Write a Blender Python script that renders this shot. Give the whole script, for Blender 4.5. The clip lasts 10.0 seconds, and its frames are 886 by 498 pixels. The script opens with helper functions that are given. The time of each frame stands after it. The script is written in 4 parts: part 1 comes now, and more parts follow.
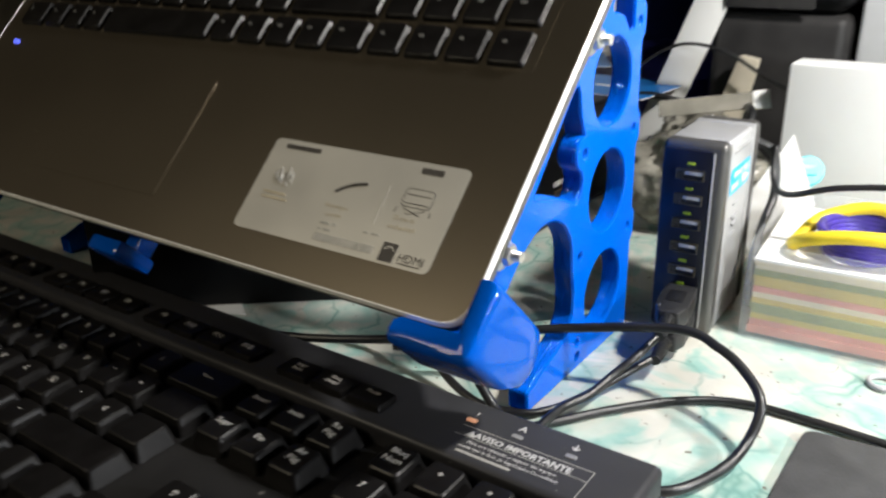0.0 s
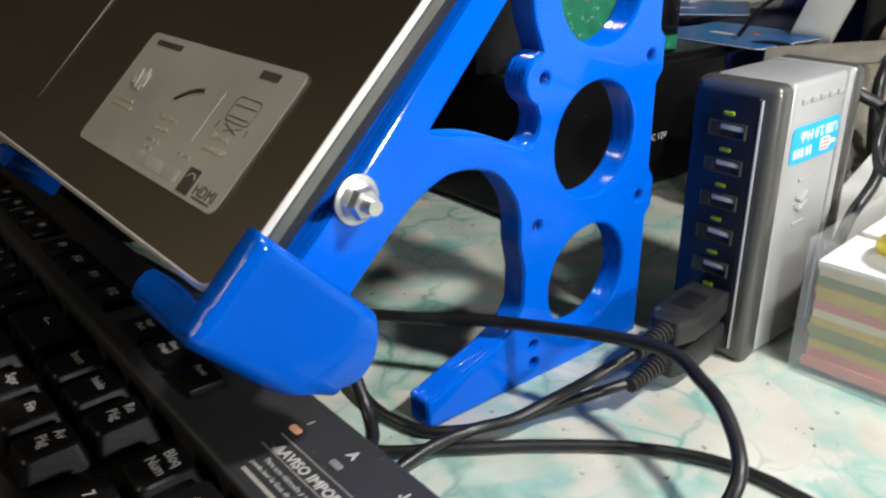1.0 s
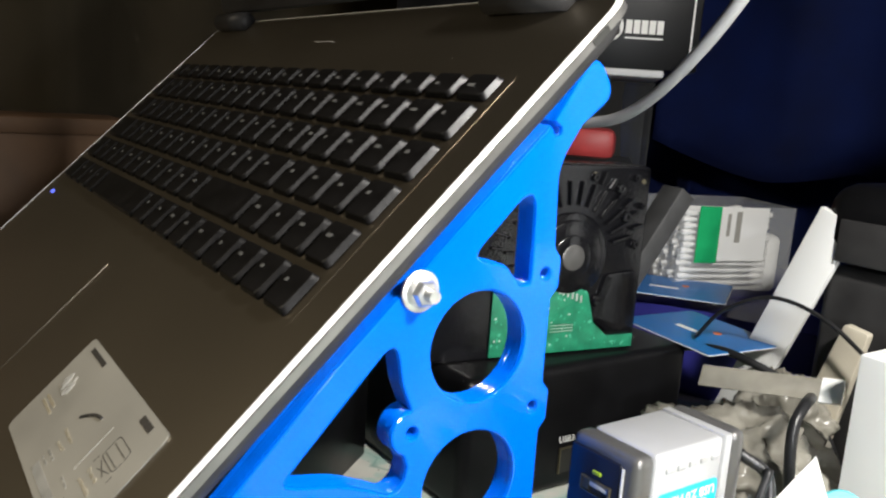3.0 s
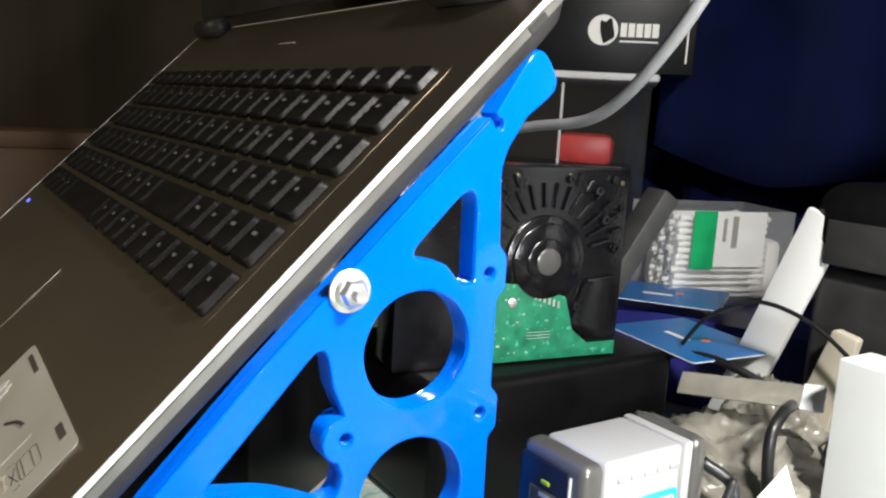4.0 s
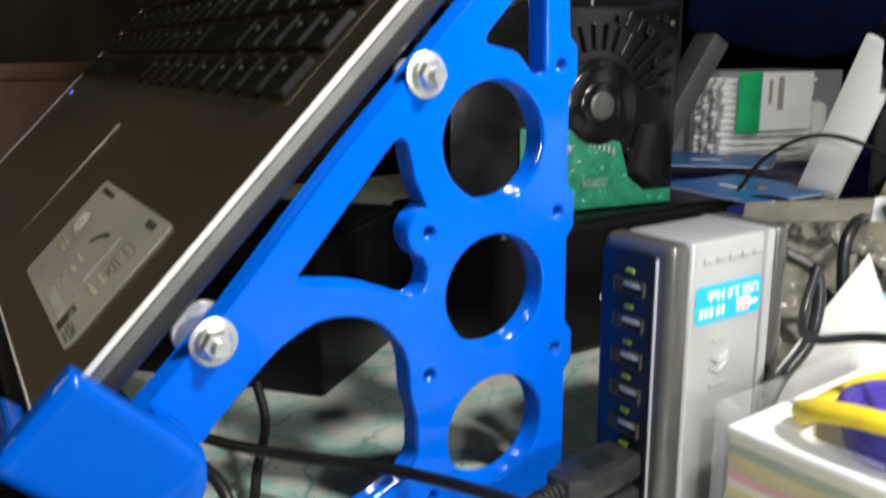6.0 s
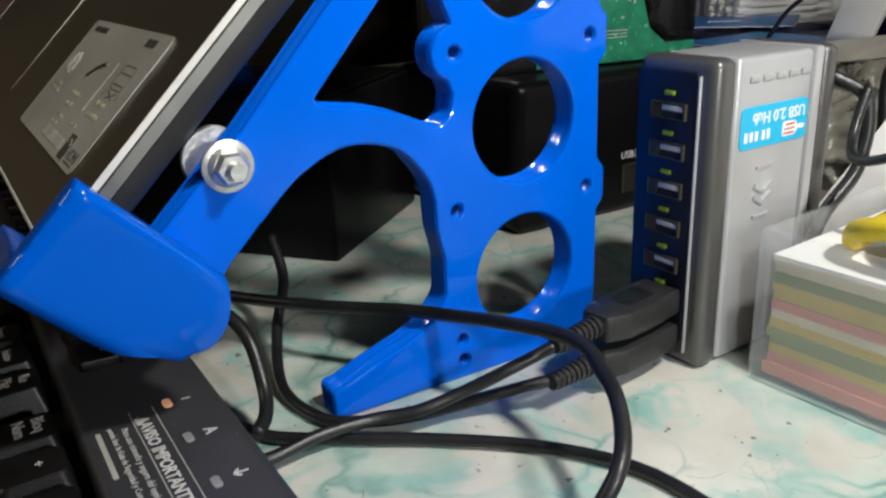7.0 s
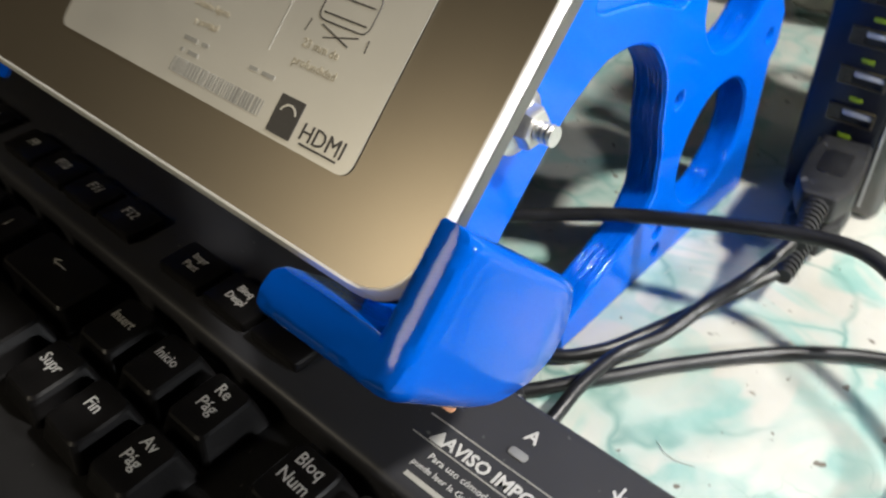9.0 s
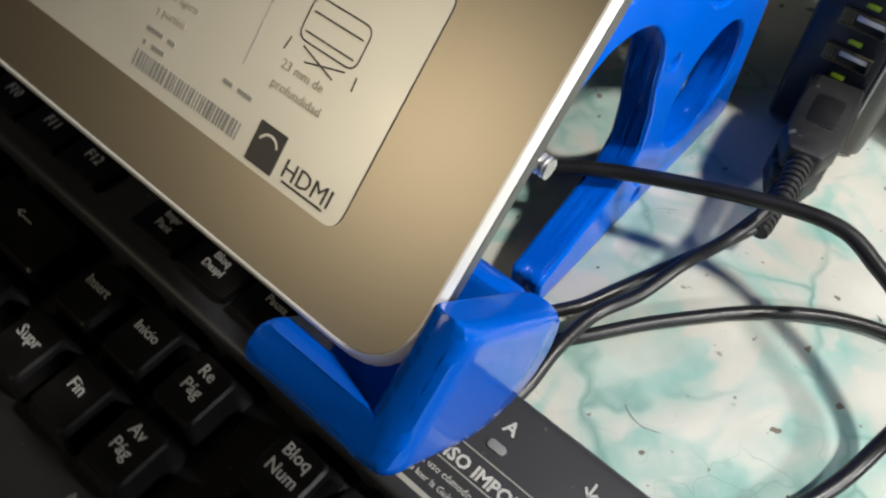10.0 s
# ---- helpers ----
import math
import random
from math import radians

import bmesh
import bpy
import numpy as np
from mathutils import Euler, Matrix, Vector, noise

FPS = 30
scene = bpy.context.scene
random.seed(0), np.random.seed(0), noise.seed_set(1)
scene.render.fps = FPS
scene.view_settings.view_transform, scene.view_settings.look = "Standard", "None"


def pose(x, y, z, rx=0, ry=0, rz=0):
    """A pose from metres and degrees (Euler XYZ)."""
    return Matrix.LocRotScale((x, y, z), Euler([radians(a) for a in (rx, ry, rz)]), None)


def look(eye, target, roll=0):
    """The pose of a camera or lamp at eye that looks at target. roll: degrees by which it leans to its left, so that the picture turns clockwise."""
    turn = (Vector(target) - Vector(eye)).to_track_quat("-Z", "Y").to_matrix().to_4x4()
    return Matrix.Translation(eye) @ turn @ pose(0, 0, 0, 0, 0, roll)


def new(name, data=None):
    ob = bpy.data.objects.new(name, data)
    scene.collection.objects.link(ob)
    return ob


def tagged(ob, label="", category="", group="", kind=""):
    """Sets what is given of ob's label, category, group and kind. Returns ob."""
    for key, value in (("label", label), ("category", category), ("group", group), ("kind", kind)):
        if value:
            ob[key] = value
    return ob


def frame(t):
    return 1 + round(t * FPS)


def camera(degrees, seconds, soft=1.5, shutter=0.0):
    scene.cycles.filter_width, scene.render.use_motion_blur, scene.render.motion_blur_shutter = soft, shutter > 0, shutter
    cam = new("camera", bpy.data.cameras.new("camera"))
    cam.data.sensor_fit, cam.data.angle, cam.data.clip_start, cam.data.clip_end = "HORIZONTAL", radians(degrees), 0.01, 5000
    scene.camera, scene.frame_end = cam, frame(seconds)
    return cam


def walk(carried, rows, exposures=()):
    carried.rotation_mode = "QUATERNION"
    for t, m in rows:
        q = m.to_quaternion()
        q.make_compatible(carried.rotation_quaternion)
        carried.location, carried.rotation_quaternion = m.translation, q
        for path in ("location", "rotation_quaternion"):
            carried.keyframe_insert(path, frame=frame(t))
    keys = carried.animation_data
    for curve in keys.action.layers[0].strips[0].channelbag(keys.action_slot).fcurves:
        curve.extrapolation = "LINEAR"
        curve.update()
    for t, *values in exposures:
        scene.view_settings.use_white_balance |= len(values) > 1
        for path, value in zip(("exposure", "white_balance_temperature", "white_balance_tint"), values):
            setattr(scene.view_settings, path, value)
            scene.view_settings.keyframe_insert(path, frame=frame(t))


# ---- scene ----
cam = camera(56.6, 10.0, soft=2.2, shutter=0.5)
METRES, EYE, TILT, LEAN, TURN = 0.575, 0.196, 0.0, 0.0, 35.7
ROWS = [
    (0.0, 0.0, 0.0, 0.0, -0.48, -21.64, 1.21),
    (0.5, 0.1079, 0.1113, -0.0509, 8.82, -23.37, 1.22),
    (1.0, 0.1639, 0.1644, -0.0746, 14.65, -23.03, 0.49),
    (1.5, 0.2052, 0.1703, -0.0564, 17.89, -20.2, -0.31),
    (2.0, 0.2304, 0.1696, -0.0154, 18.99, -16.19, -3.0),
    (2.5, 0.2441, 0.1704, 0.0289, 19.31, -12.01, -4.1),
    (4.0, 0.3032, 0.2157, 0.0192, 22.02, -9.77, -3.25),
    (4.5, 0.3116, 0.2246, 0.0017, 22.58, -9.99, -1.93),
    (5.0, 0.3133, 0.2246, 0.013, 22.59, -8.76, -1.75),
    (5.5, 0.3049, 0.2137, -0.0117, 22.68, -10.33, -1.02),
    (6.0, 0.2812, 0.1939, -0.0658, 22.76, -13.51, 0.65),
    (7.5, 0.2498, 0.2094, -0.1169, 22.7, -21.75, 2.22),
    (8.0, 0.2342, 0.2354, -0.1176, 24.44, -22.02, 3.16),
    (8.5, 0.1376, 0.2474, -0.0872, 19.65, -26.15, 3.12),
    (9.0, 0.0447, 0.2554, -0.0575, 6.76, -39.68, 1.56),
    (9.5, 0.0118, 0.2899, -0.0246, 0.45, -48.0, -0.03),
    (10.0, 0.0306, 0.3119, -0.0106, 5.62, -53.93, -0.99),
]
walk(cam, [(t, pose(0.1476, -0.2683, EYE, TILT, LEAN, TURN) @ pose(METRES * x, METRES * y, METRES * z, 90 + pitch, roll, yaw)) for t, x, y, z, yaw, pitch, roll in ROWS],
     exposures=[(0.0, 0.3), (0.5, 0.25), (1.0, -0.1), (1.5, -0.15), (2.0, -0.12), (2.5, 0.32), (4.5, 0.58), (5.5, 0.4), (6.2, -0.2), (7.3, -0.45), (8.0, -0.3), (8.5, 0.25), (9.0, 0.27), (9.5, -0.1), (10.0, -0.18)])

# ---- world and lights ----
world = bpy.data.worlds.new("room_dusk")
scene.world = world
world.use_nodes = True
world.node_tree.nodes["Background"].inputs[0].default_value = (0.75, 0.82, 1.0, 1)
world.node_tree.nodes["Background"].inputs[1].default_value = 0.02


def area_lamp(name, eye, target, watts, size, color):
    data = bpy.data.lights.new(name, "AREA")
    data.shape, data.size, data.energy, data.color = "DISK", size, watts, color
    ob = new(name, data)
    ob.matrix_world = look(eye, target)
    return ob


area_lamp("desk_light", (0.285, 0.115, 0.41), (0.0, 0.11, 0.08), 3.1, 0.045, (1.0, 0.97, 0.92))
# Unseen fill, added to brighten the faces turned towards +x.
area_lamp("unseen_side_fill", (0.37, 0.01, 0.165), (0.0, 0.05, 0.11), 1.0, 0.03, (0.95, 0.98, 1.0))
# Unseen warm fill, added where the metal deck and sticker mirror it from above.
area_lamp("unseen_deck_fill", (-0.62, -1.06, 0.86), (-0.02, -0.04, 0.11), 3.9, 0.42, (1.0, 0.88, 0.67))


# ---- materials ----
def material(name, color, rough=0.5, metal=0.0, vary=0.15, scale=60.0, bump=0.1, fine=900.0, coat=0.0, spots=None, alpha=None, spread=1.0):
    """A surface with two scales of variation: soft blotches and fine grain."""
    m = bpy.data.materials.new(name)
    m.use_nodes = True
    n, l = m.node_tree.nodes, m.node_tree.links
    b = n["Principled BSDF"]
    b.inputs["Metallic"].default_value = metal
    b.inputs["Coat Weight"].default_value = coat
    b.inputs["Coat Roughness"].default_value = 0.12
    tc = n.new("ShaderNodeTexCoord")
    big = n.new("ShaderNodeTexNoise")
    big.inputs["Scale"].default_value = scale
    big.inputs["Detail"].default_value = 5
    small = n.new("ShaderNodeTexNoise")
    small.inputs["Scale"].default_value = fine
    small.inputs["Detail"].default_value = 3
    for t in (big, small):
        l.new(tc.outputs["Object"], t.inputs["Vector"])
    ramp = n.new("ShaderNodeValToRGB")
    c = Vector(color)
    lo, hi = c * (1 - vary), c * (1 + vary)
    ramp.color_ramp.elements[0].position, ramp.color_ramp.elements[1].position = 0.3, 0.7
    ramp.color_ramp.elements[0].color = (*lo, 1)
    ramp.color_ramp.elements[1].color = (*[min(1, v) for v in hi], 1)
    l.new(big.outputs["Fac"], ramp.inputs["Fac"])
    out = ramp.outputs["Color"]
    if spots:
        sp = n.new("ShaderNodeTexNoise")
        sp.inputs["Scale"].default_value = spots[1]
        sp.inputs["Detail"].default_value = 2
        l.new(tc.outputs["Object"], sp.inputs["Vector"])
        r2 = n.new("ShaderNodeValToRGB")
        r2.color_ramp.elements[0].position, r2.color_ramp.elements[1].position = spots[2], spots[2] + 0.04
        l.new(sp.outputs["Fac"], r2.inputs["Fac"])
        mix = n.new("ShaderNodeMix")
        mix.data_type = "RGBA"
        l.new(r2.outputs["Color"], mix.inputs["Factor"])
        l.new(out, mix.inputs["A"])
        mix.inputs["B"].default_value = (*spots[0], 1)
        out = mix.outputs["Result"]
    l.new(out, b.inputs["Base Color"])
    mr = n.new("ShaderNodeMapRange")
    mr.inputs["To Min"].default_value, mr.inputs["To Max"].default_value = max(0.02, rough - 0.08 * spread), min(1, rough + 0.1 * spread)
    l.new(big.outputs["Fac"], mr.inputs["Value"])
    l.new(mr.outputs["Result"], b.inputs["Roughness"])
    height = small.outputs["Fac"]
    bp = n.new("ShaderNodeBump")
    bp.inputs["Strength"].default_value = bump
    bp.inputs["Distance"].default_value = 0.0006
    l.new(height, bp.inputs["Height"])
    l.new(bp.outputs["Normal"], b.inputs["Normal"])
    if alpha is not None:
        b.inputs["Alpha"].default_value = alpha
    return m


def glow(name, color, strength):
    m = bpy.data.materials.new(name)
    m.use_nodes = True
    b = m.node_tree.nodes["Principled BSDF"]
    b.inputs["Base Color"].default_value = (*color, 1)
    b.inputs["Emission Color"].default_value = (*color, 1)
    b.inputs["Emission Strength"].default_value = strength
    return m


def marble_paper():
    """Cream sheet with cut green and turquoise clouds, thin dark veins and specks."""
    m = bpy.data.materials.new("marbled_sheet")
    m.use_nodes = True
    n, l = m.node_tree.nodes, m.node_tree.links
    b = n["Principled BSDF"]
    tc = n.new("ShaderNodeTexCoord")

    def noise_tex(scale, detail, dist=0.0):
        t = n.new("ShaderNodeTexNoise")
        t.inputs["Scale"].default_value, t.inputs["Detail"].default_value, t.inputs["Distortion"].default_value = scale, detail, dist
        l.new(tc.outputs["Object"], t.inputs["Vector"])
        return t

    def ramp(src, stops):
        r = n.new("ShaderNodeValToRGB")
        e = r.color_ramp.elements
        while len(e) < len(stops):
            e.new(0.5)
        for el, (p, c) in zip(e, stops):
            el.position, el.color = p, (*c, 1)
        l.new(src, r.inputs["Fac"])
        return r.outputs["Color"]

    def mix(fac, a, bb, mode="MIX"):
        x = n.new("ShaderNodeMix")
        x.data_type, x.blend_type = "RGBA", mode
        l.new(fac, x.inputs["Factor"])
        l.new(a, x.inputs["A"])
        l.new(bb, x.inputs["B"])
        return x.outputs["Result"]

    def times(a, bb):
        x = n.new("ShaderNodeMix")
        x.data_type, x.blend_type = "RGBA", "MULTIPLY"
        x.inputs["Factor"].default_value = 1
        l.new(a, x.inputs["A"])
        l.new(bb, x.inputs["B"])
        return x.outputs["Result"]

    def petals(scale, warp_by, warp_scale):
        v = n.new("ShaderNodeTexVoronoi")
        v.feature = "DISTANCE_TO_EDGE"
        v.inputs["Scale"].default_value = scale
        warp = n.new("ShaderNodeMix")
        warp.data_type = "RGBA"
        warp.inputs["Factor"].default_value = warp_by
        l.new(tc.outputs["Object"], warp.inputs["A"])
        l.new(noise_tex(warp_scale, 3).outputs["Color"], warp.inputs["B"])
        l.new(warp.outputs["Result"], v.inputs["Vector"])
        return v.outputs["Distance"]

    k, w = (0, 0, 0), (1, 1, 1)
    cream = ramp(noise_tex(26, 6).outputs["Fac"], [(0.3, (0.45, 0.435, 0.38)), (0.7, (0.65, 0.64, 0.575))])
    green = ramp(noise_tex(55, 5).outputs["Fac"], [(0.3, (0.20, 0.40, 0.36)), (0.7, (0.43, 0.57, 0.51))])
    mask = ramp(noise_tex(17, 3, 1.6).outputs["Fac"], [(0.45, k), (0.49, w), (0.56, w), (0.69, k)])
    soft = ramp(noise_tex(38, 5, 0.8).outputs["Fac"], [(0.34, (0.1, 0.1, 0.1)), (0.62, w)])
    col = mix(times(mask, soft), cream, green)
    cells = petals(27, 0.055, 24)
    wash = ramp(cells, [(0.0, (0.85, 0.85, 0.85)), (0.10, (0.25, 0.25, 0.25)), (0.22, k)])
    some = ramp(noise_tex(19, 2).outputs["Fac"], [(0.44, k), (0.54, w)])
    col = mix(times(wash, some), col, green)
    dark = n.new("ShaderNodeRGB")
    dark.outputs[0].default_value = (0.13, 0.27, 0.235, 1)
    line = ramp(cells, [(0.0, w), (0.045, k)])
    keep = ramp(noise_tex(16, 4).outputs["Fac"], [(0.44, k), (0.60, (0.9, 0.9, 0.9))])
    col = mix(times(line, keep), col, dark.outputs[0])
    fine_line = ramp(petals(60, 0.05, 40), [(0.0, w), (0.03, k)])
    keep2 = ramp(noise_tex(21, 3).outputs["Fac"], [(0.54, k), (0.66, (0.40, 0.40, 0.40))])
    col = mix(times(fine_line, keep2), col, dark.outputs[0])
    dirt = ramp(noise_tex(190, 2).outputs["Fac"], [(0.70, k), (0.74, w)])
    dirt_col = n.new("ShaderNodeRGB")
    dirt_col.outputs[0].default_value = (0.16, 0.14, 0.11, 1)
    col = mix(dirt, col, dirt_col.outputs[0])
    l.new(col, b.inputs["Base Color"])
    b.inputs["Roughness"].default_value = 0.38
    bp = n.new("ShaderNodeBump")
    bp.inputs["Strength"].default_value, bp.inputs["Distance"].default_value = 0.25, 0.002
    l.new(noise_tex(45, 5).outputs["Fac"], bp.inputs["Height"])
    l.new(bp.outputs["Normal"], b.inputs["Normal"])
    return m


BLUE = material("blue_printed_plastic", (0.0, 0.108, 0.64), 0.085, vary=0.06, scale=30, bump=0.05, fine=420, spread=0.35)
BLUE_CAP = material("blue_printed_cap", (0.0, 0.086, 0.51), 0.10, vary=0.06, scale=30, bump=0.07, fine=420, spread=0.4)
for plastic in (BLUE, BLUE_CAP):
    plastic.node_tree.nodes["Principled BSDF"].inputs["Specular IOR Level"].default_value = 0.24
DECK = material("bronze_laptop_deck", (0.265, 0.230, 0.178), 0.35, metal=1.0, spread=0.2, vary=0.05, scale=9, bump=0.03, fine=2500)
EDGE = material("polished_laptop_edge", (0.84, 0.825, 0.79), 0.36, metal=0.2, vary=0.08, scale=80, bump=0.05, fine=1800)
SIDE_GREY = material("grey_laptop_side", (0.25, 0.243, 0.23), 0.42, metal=0.92, vary=0.08, scale=80, bump=0.07, fine=2400)
UNDER = material("dark_laptop_underside", (0.030, 0.029, 0.029), 0.45, vary=0.25, scale=40, bump=0.1)
KEYCAP = material("black_keycap", (0.0065, 0.006, 0.006), 0.34, vary=0.3, scale=90, bump=0.12, fine=1500)
BOARD = material("black_keyboard_case", (0.015, 0.0145, 0.0145), 0.42, vary=0.3, scale=25, bump=0.12, fine=1200, spots=((0.09, 0.085, 0.08), 260.0, 0.70))
STRIP = material("charcoal_keyboard_strip", (0.03, 0.03, 0.033), 0.40, vary=0.15, scale=25, bump=0.06, fine=1200, spots=((0.10, 0.10, 0.095), 350.0, 0.73))
PRINT = material("light_key_lettering", (0.48, 0.47, 0.45), 0.5, vary=0.12, scale=300)
STICKER = material("white_sticker", (0.66, 0.645, 0.595), 0.40, metal=0.62, vary=0.04, scale=30, bump=0.03)
INK = material("dark_ink", (0.05, 0.045, 0.04), 0.5)
FADED = material("faded_brown_ink", (0.42, 0.37, 0.27), 0.5)
GREYINK = material("grey_ink", (0.33, 0.32, 0.29), 0.5)
STEEL = material("zinc_steel", (0.78, 0.77, 0.74), 0.32, metal=0.85, vary=0.15, scale=200, bump=0.25, fine=700)
SILVER = material("silver_hub_plastic", (0.44, 0.442, 0.448), 0.34, metal=0.35, vary=0.04, scale=30, bump=0.05, fine=2200)
GUN = material("gunmetal_bezel", (0.115, 0.112, 0.108), 0.30, metal=0.5, vary=0.08, scale=30, bump=0.03)
NAVY = material("navy_port_panel", (0.004, 0.005, 0.012), 0.36, vary=0.2, scale=40, bump=0.05)
PORT = material("port_metal", (0.15, 0.13, 0.085), 0.35, metal=0.8, vary=0.2, scale=300)
HOLE = material("dark_port_inside", (0.012, 0.012, 0.010), 0.6)
LED = glow("green_led", (0.16, 0.24, 0.01), 0.12)
ORANGE = glow("orange_led", (0.85, 0.42, 0.24), 0.25)
LENS = material("grey_led_lens", (0.22, 0.22, 0.22), 0.35)
CYAN = material("cyan_label", (0.01, 0.40, 0.66), 0.3, vary=0.05)
WHITE = material("white_card", (0.80, 0.80, 0.78), 0.5, vary=0.03, scale=20)
CABLE = material("black_cable_rubber", (0.010, 0.010, 0.011), 0.36, vary=0.3, scale=120, bump=0.12)
RUBBER = material("black_plug_plastic", (0.015, 0.015, 0.0155), 0.45, vary=0.3, scale=90, bump=0.2, spots=((0.08, 0.08, 0.08), 300.0, 0.70))
GREYCABLE = material("grey_cable", (0.42, 0.42, 0.43), 0.5, vary=0.1)
BLACK = material("black_case_plastic", (0.0045, 0.0045, 0.005), 0.32, vary=0.3, scale=30, bump=0.1, spots=((0.07, 0.07, 0.07), 400.0, 0.74))
BLACK.node_tree.nodes["Principled BSDF"].inputs["Specular IOR Level"].default_value = 0.15
DISK = material("black_cast_drive", (0.004, 0.004, 0.005), 0.16, vary=0.3, scale=60, bump=0.25, fine=500)
PCB = material("green_circuit_board", (0.012, 0.165, 0.085), 0.38, vary=0.35, scale=120, bump=0.15, spots=((0.07, 0.36, 0.22), 300.0, 0.64))
SOLDER = material("solder_pads", (0.65, 0.66, 0.62), 0.3, metal=0.7)
CLOTH = material("navy_cloth", (0.002, 0.013, 0.105), 0.85, vary=0.3, scale=14, bump=0.4, fine=700)
CARDBLUE = material("blue_card", (0.01, 0.13, 0.40), 0.35, vary=0.12, scale=50)
INDIGO = material("indigo_carton", (0.03, 0.03, 0.22), 0.4, vary=0.12, scale=30)
COTTON = material("white_cotton", (0.80, 0.79, 0.76), 0.8, vary=0.06, scale=300, bump=0.4)
GREEN = material("green_label", (0.01, 0.35, 0.12), 0.4)
CLEAR = material("clear_plastic", (0.85, 0.87, 0.88), 0.10, vary=0.02, alpha=0.11, bump=0.02)
HAZY = material("hazy_plastic", (0.20, 0.21, 0.22), 0.2, vary=0.05, alpha=0.03, bump=0.05)
PAPER = material("cream_paper_stack", (0.72, 0.64, 0.46), 0.7, vary=0.1, scale=40)
PINK = material("pink_paper_stack", (0.62, 0.27, 0.22), 0.7, vary=0.12, scale=40)
OLIVE = material("green_paper_stack", (0.27, 0.30, 0.13), 0.7, vary=0.12, scale=40)
MUSTARD = material("yellow_paper_stack", (0.55, 0.42, 0.12), 0.7, vary=0.12, scale=40)
YELLOW = material("yellow_band", (0.80, 0.60, 0.02), 0.5)
PURPLE = material("purple_wire_bundle", (0.05, 0.03, 0.28), 0.45, vary=0.3, scale=200)
TEAL = material("teal_cap_plastic", (0.15, 0.60, 0.66), 0.4)
SMOKE = material("grey_foil_bag", (0.27, 0.255, 0.215), 0.24, vary=0.35, scale=35, bump=0.2, fine=140, alpha=0.72)
RED = material("red_plastic", (0.45, 0.03, 0.03), 0.45)
TAN = material("tan_curtain", (0.09, 0.073, 0.047), 0.9, vary=0.1, scale=8, bump=0.2, fine=300)
LEGEND = material("dim_laptop_legend", (0.11, 0.11, 0.105), 0.5)
BEIGE = material("beige_board", (0.55, 0.50, 0.40), 0.6, vary=0.1)
FELT = material("dark_mat", (0.05, 0.05, 0.05), 0.8, vary=0.2, scale=100, bump=0.3)
PLASTER = material("tan_wall", (0.28, 0.235, 0.17), 0.9, vary=0.08, scale=5, bump=0.2, fine=80)
WOOD = material("brown_wood", (0.16, 0.09, 0.05), 0.6, vary=0.25, scale=12, bump=0.15)
FLOORM = material("dark_floor", (0.20, 0.17, 0.14), 0.6, vary=0.2, scale=6)
CEIL = material("grey_ceiling", (0.38, 0.37, 0.34), 0.9, vary=0.04, scale=4)
SCREEN = material("black_screen", (0.008, 0.008, 0.009), 0.18)
GREYBOX = material("pale_grey_box", (0.55, 0.56, 0.57), 0.6, vary=0.12, scale=15)
SHEET = marble_paper()
ORANGE_INK = material("orange_ink", (0.65, 0.16, 0.03), 0.5)
GRAPHITE = material("graphite_metal", (0.055, 0.055, 0.056), 0.5, metal=0.3, vary=0.2, scale=60, bump=0.15)
TONGUE = material("pale_port_tongue", (0.50, 0.49, 0.46), 0.45, vary=0.1, scale=300)
for dull in (KEYCAP, BOARD, STRIP, UNDER):
    dull.node_tree.nodes["Principled BSDF"].inputs["Specular IOR Level"].default_value = 0.22


# ---- mesh helpers ----
def thing(name, label, category, m=None, group="", kind=""):
    ob = new(name)
    ob.empty_display_size = 0.02
    if m is not None:
        ob.matrix_world = m
    return tagged(ob, label, category, group, kind)


def mesh_object(name, bm, mat, parent=None, m=None, label="", smooth=False):
    me = bpy.data.meshes.new(name)
    bm.to_mesh(me)
    bm.free()
    me.materials.append(mat)
    me.set_sharp_from_angle(angle=radians(180 if smooth else 38))
    ob = new(name, me)
    ob.parent = parent
    if m is not None:
        ob.matrix_local = m
    if label:
        ob["label"] = label
    return ob


def share(name, me, parent, m):
    ob = new(name, me)
    ob.parent = parent
    ob.matrix_local = m
    return ob


def add_box(bm, a, b, bevel=0.0, seg=2):
    got = bmesh.ops.create_cube(bm, size=1.0)["verts"]
    a, b = Vector(a), Vector(b)
    for v in got:
        v.co = Vector(((v.co[i] + 0.5) * (b[i] - a[i]) + a[i]) for i in range(3))
    if bevel:
        edges = list({e for v in got for e in v.link_edges})
        bmesh.ops.bevel(bm, geom=edges, offset=bevel, segments=seg, affect="EDGES", profile=0.5, clamp_overlap=True)
    return bm


def box(name, a, b, mat, parent=None, bevel=0.0, m=None, label="", seg=2):
    return mesh_object(name, add_box(bmesh.new(), a, b, bevel, seg), mat, parent, m, label)


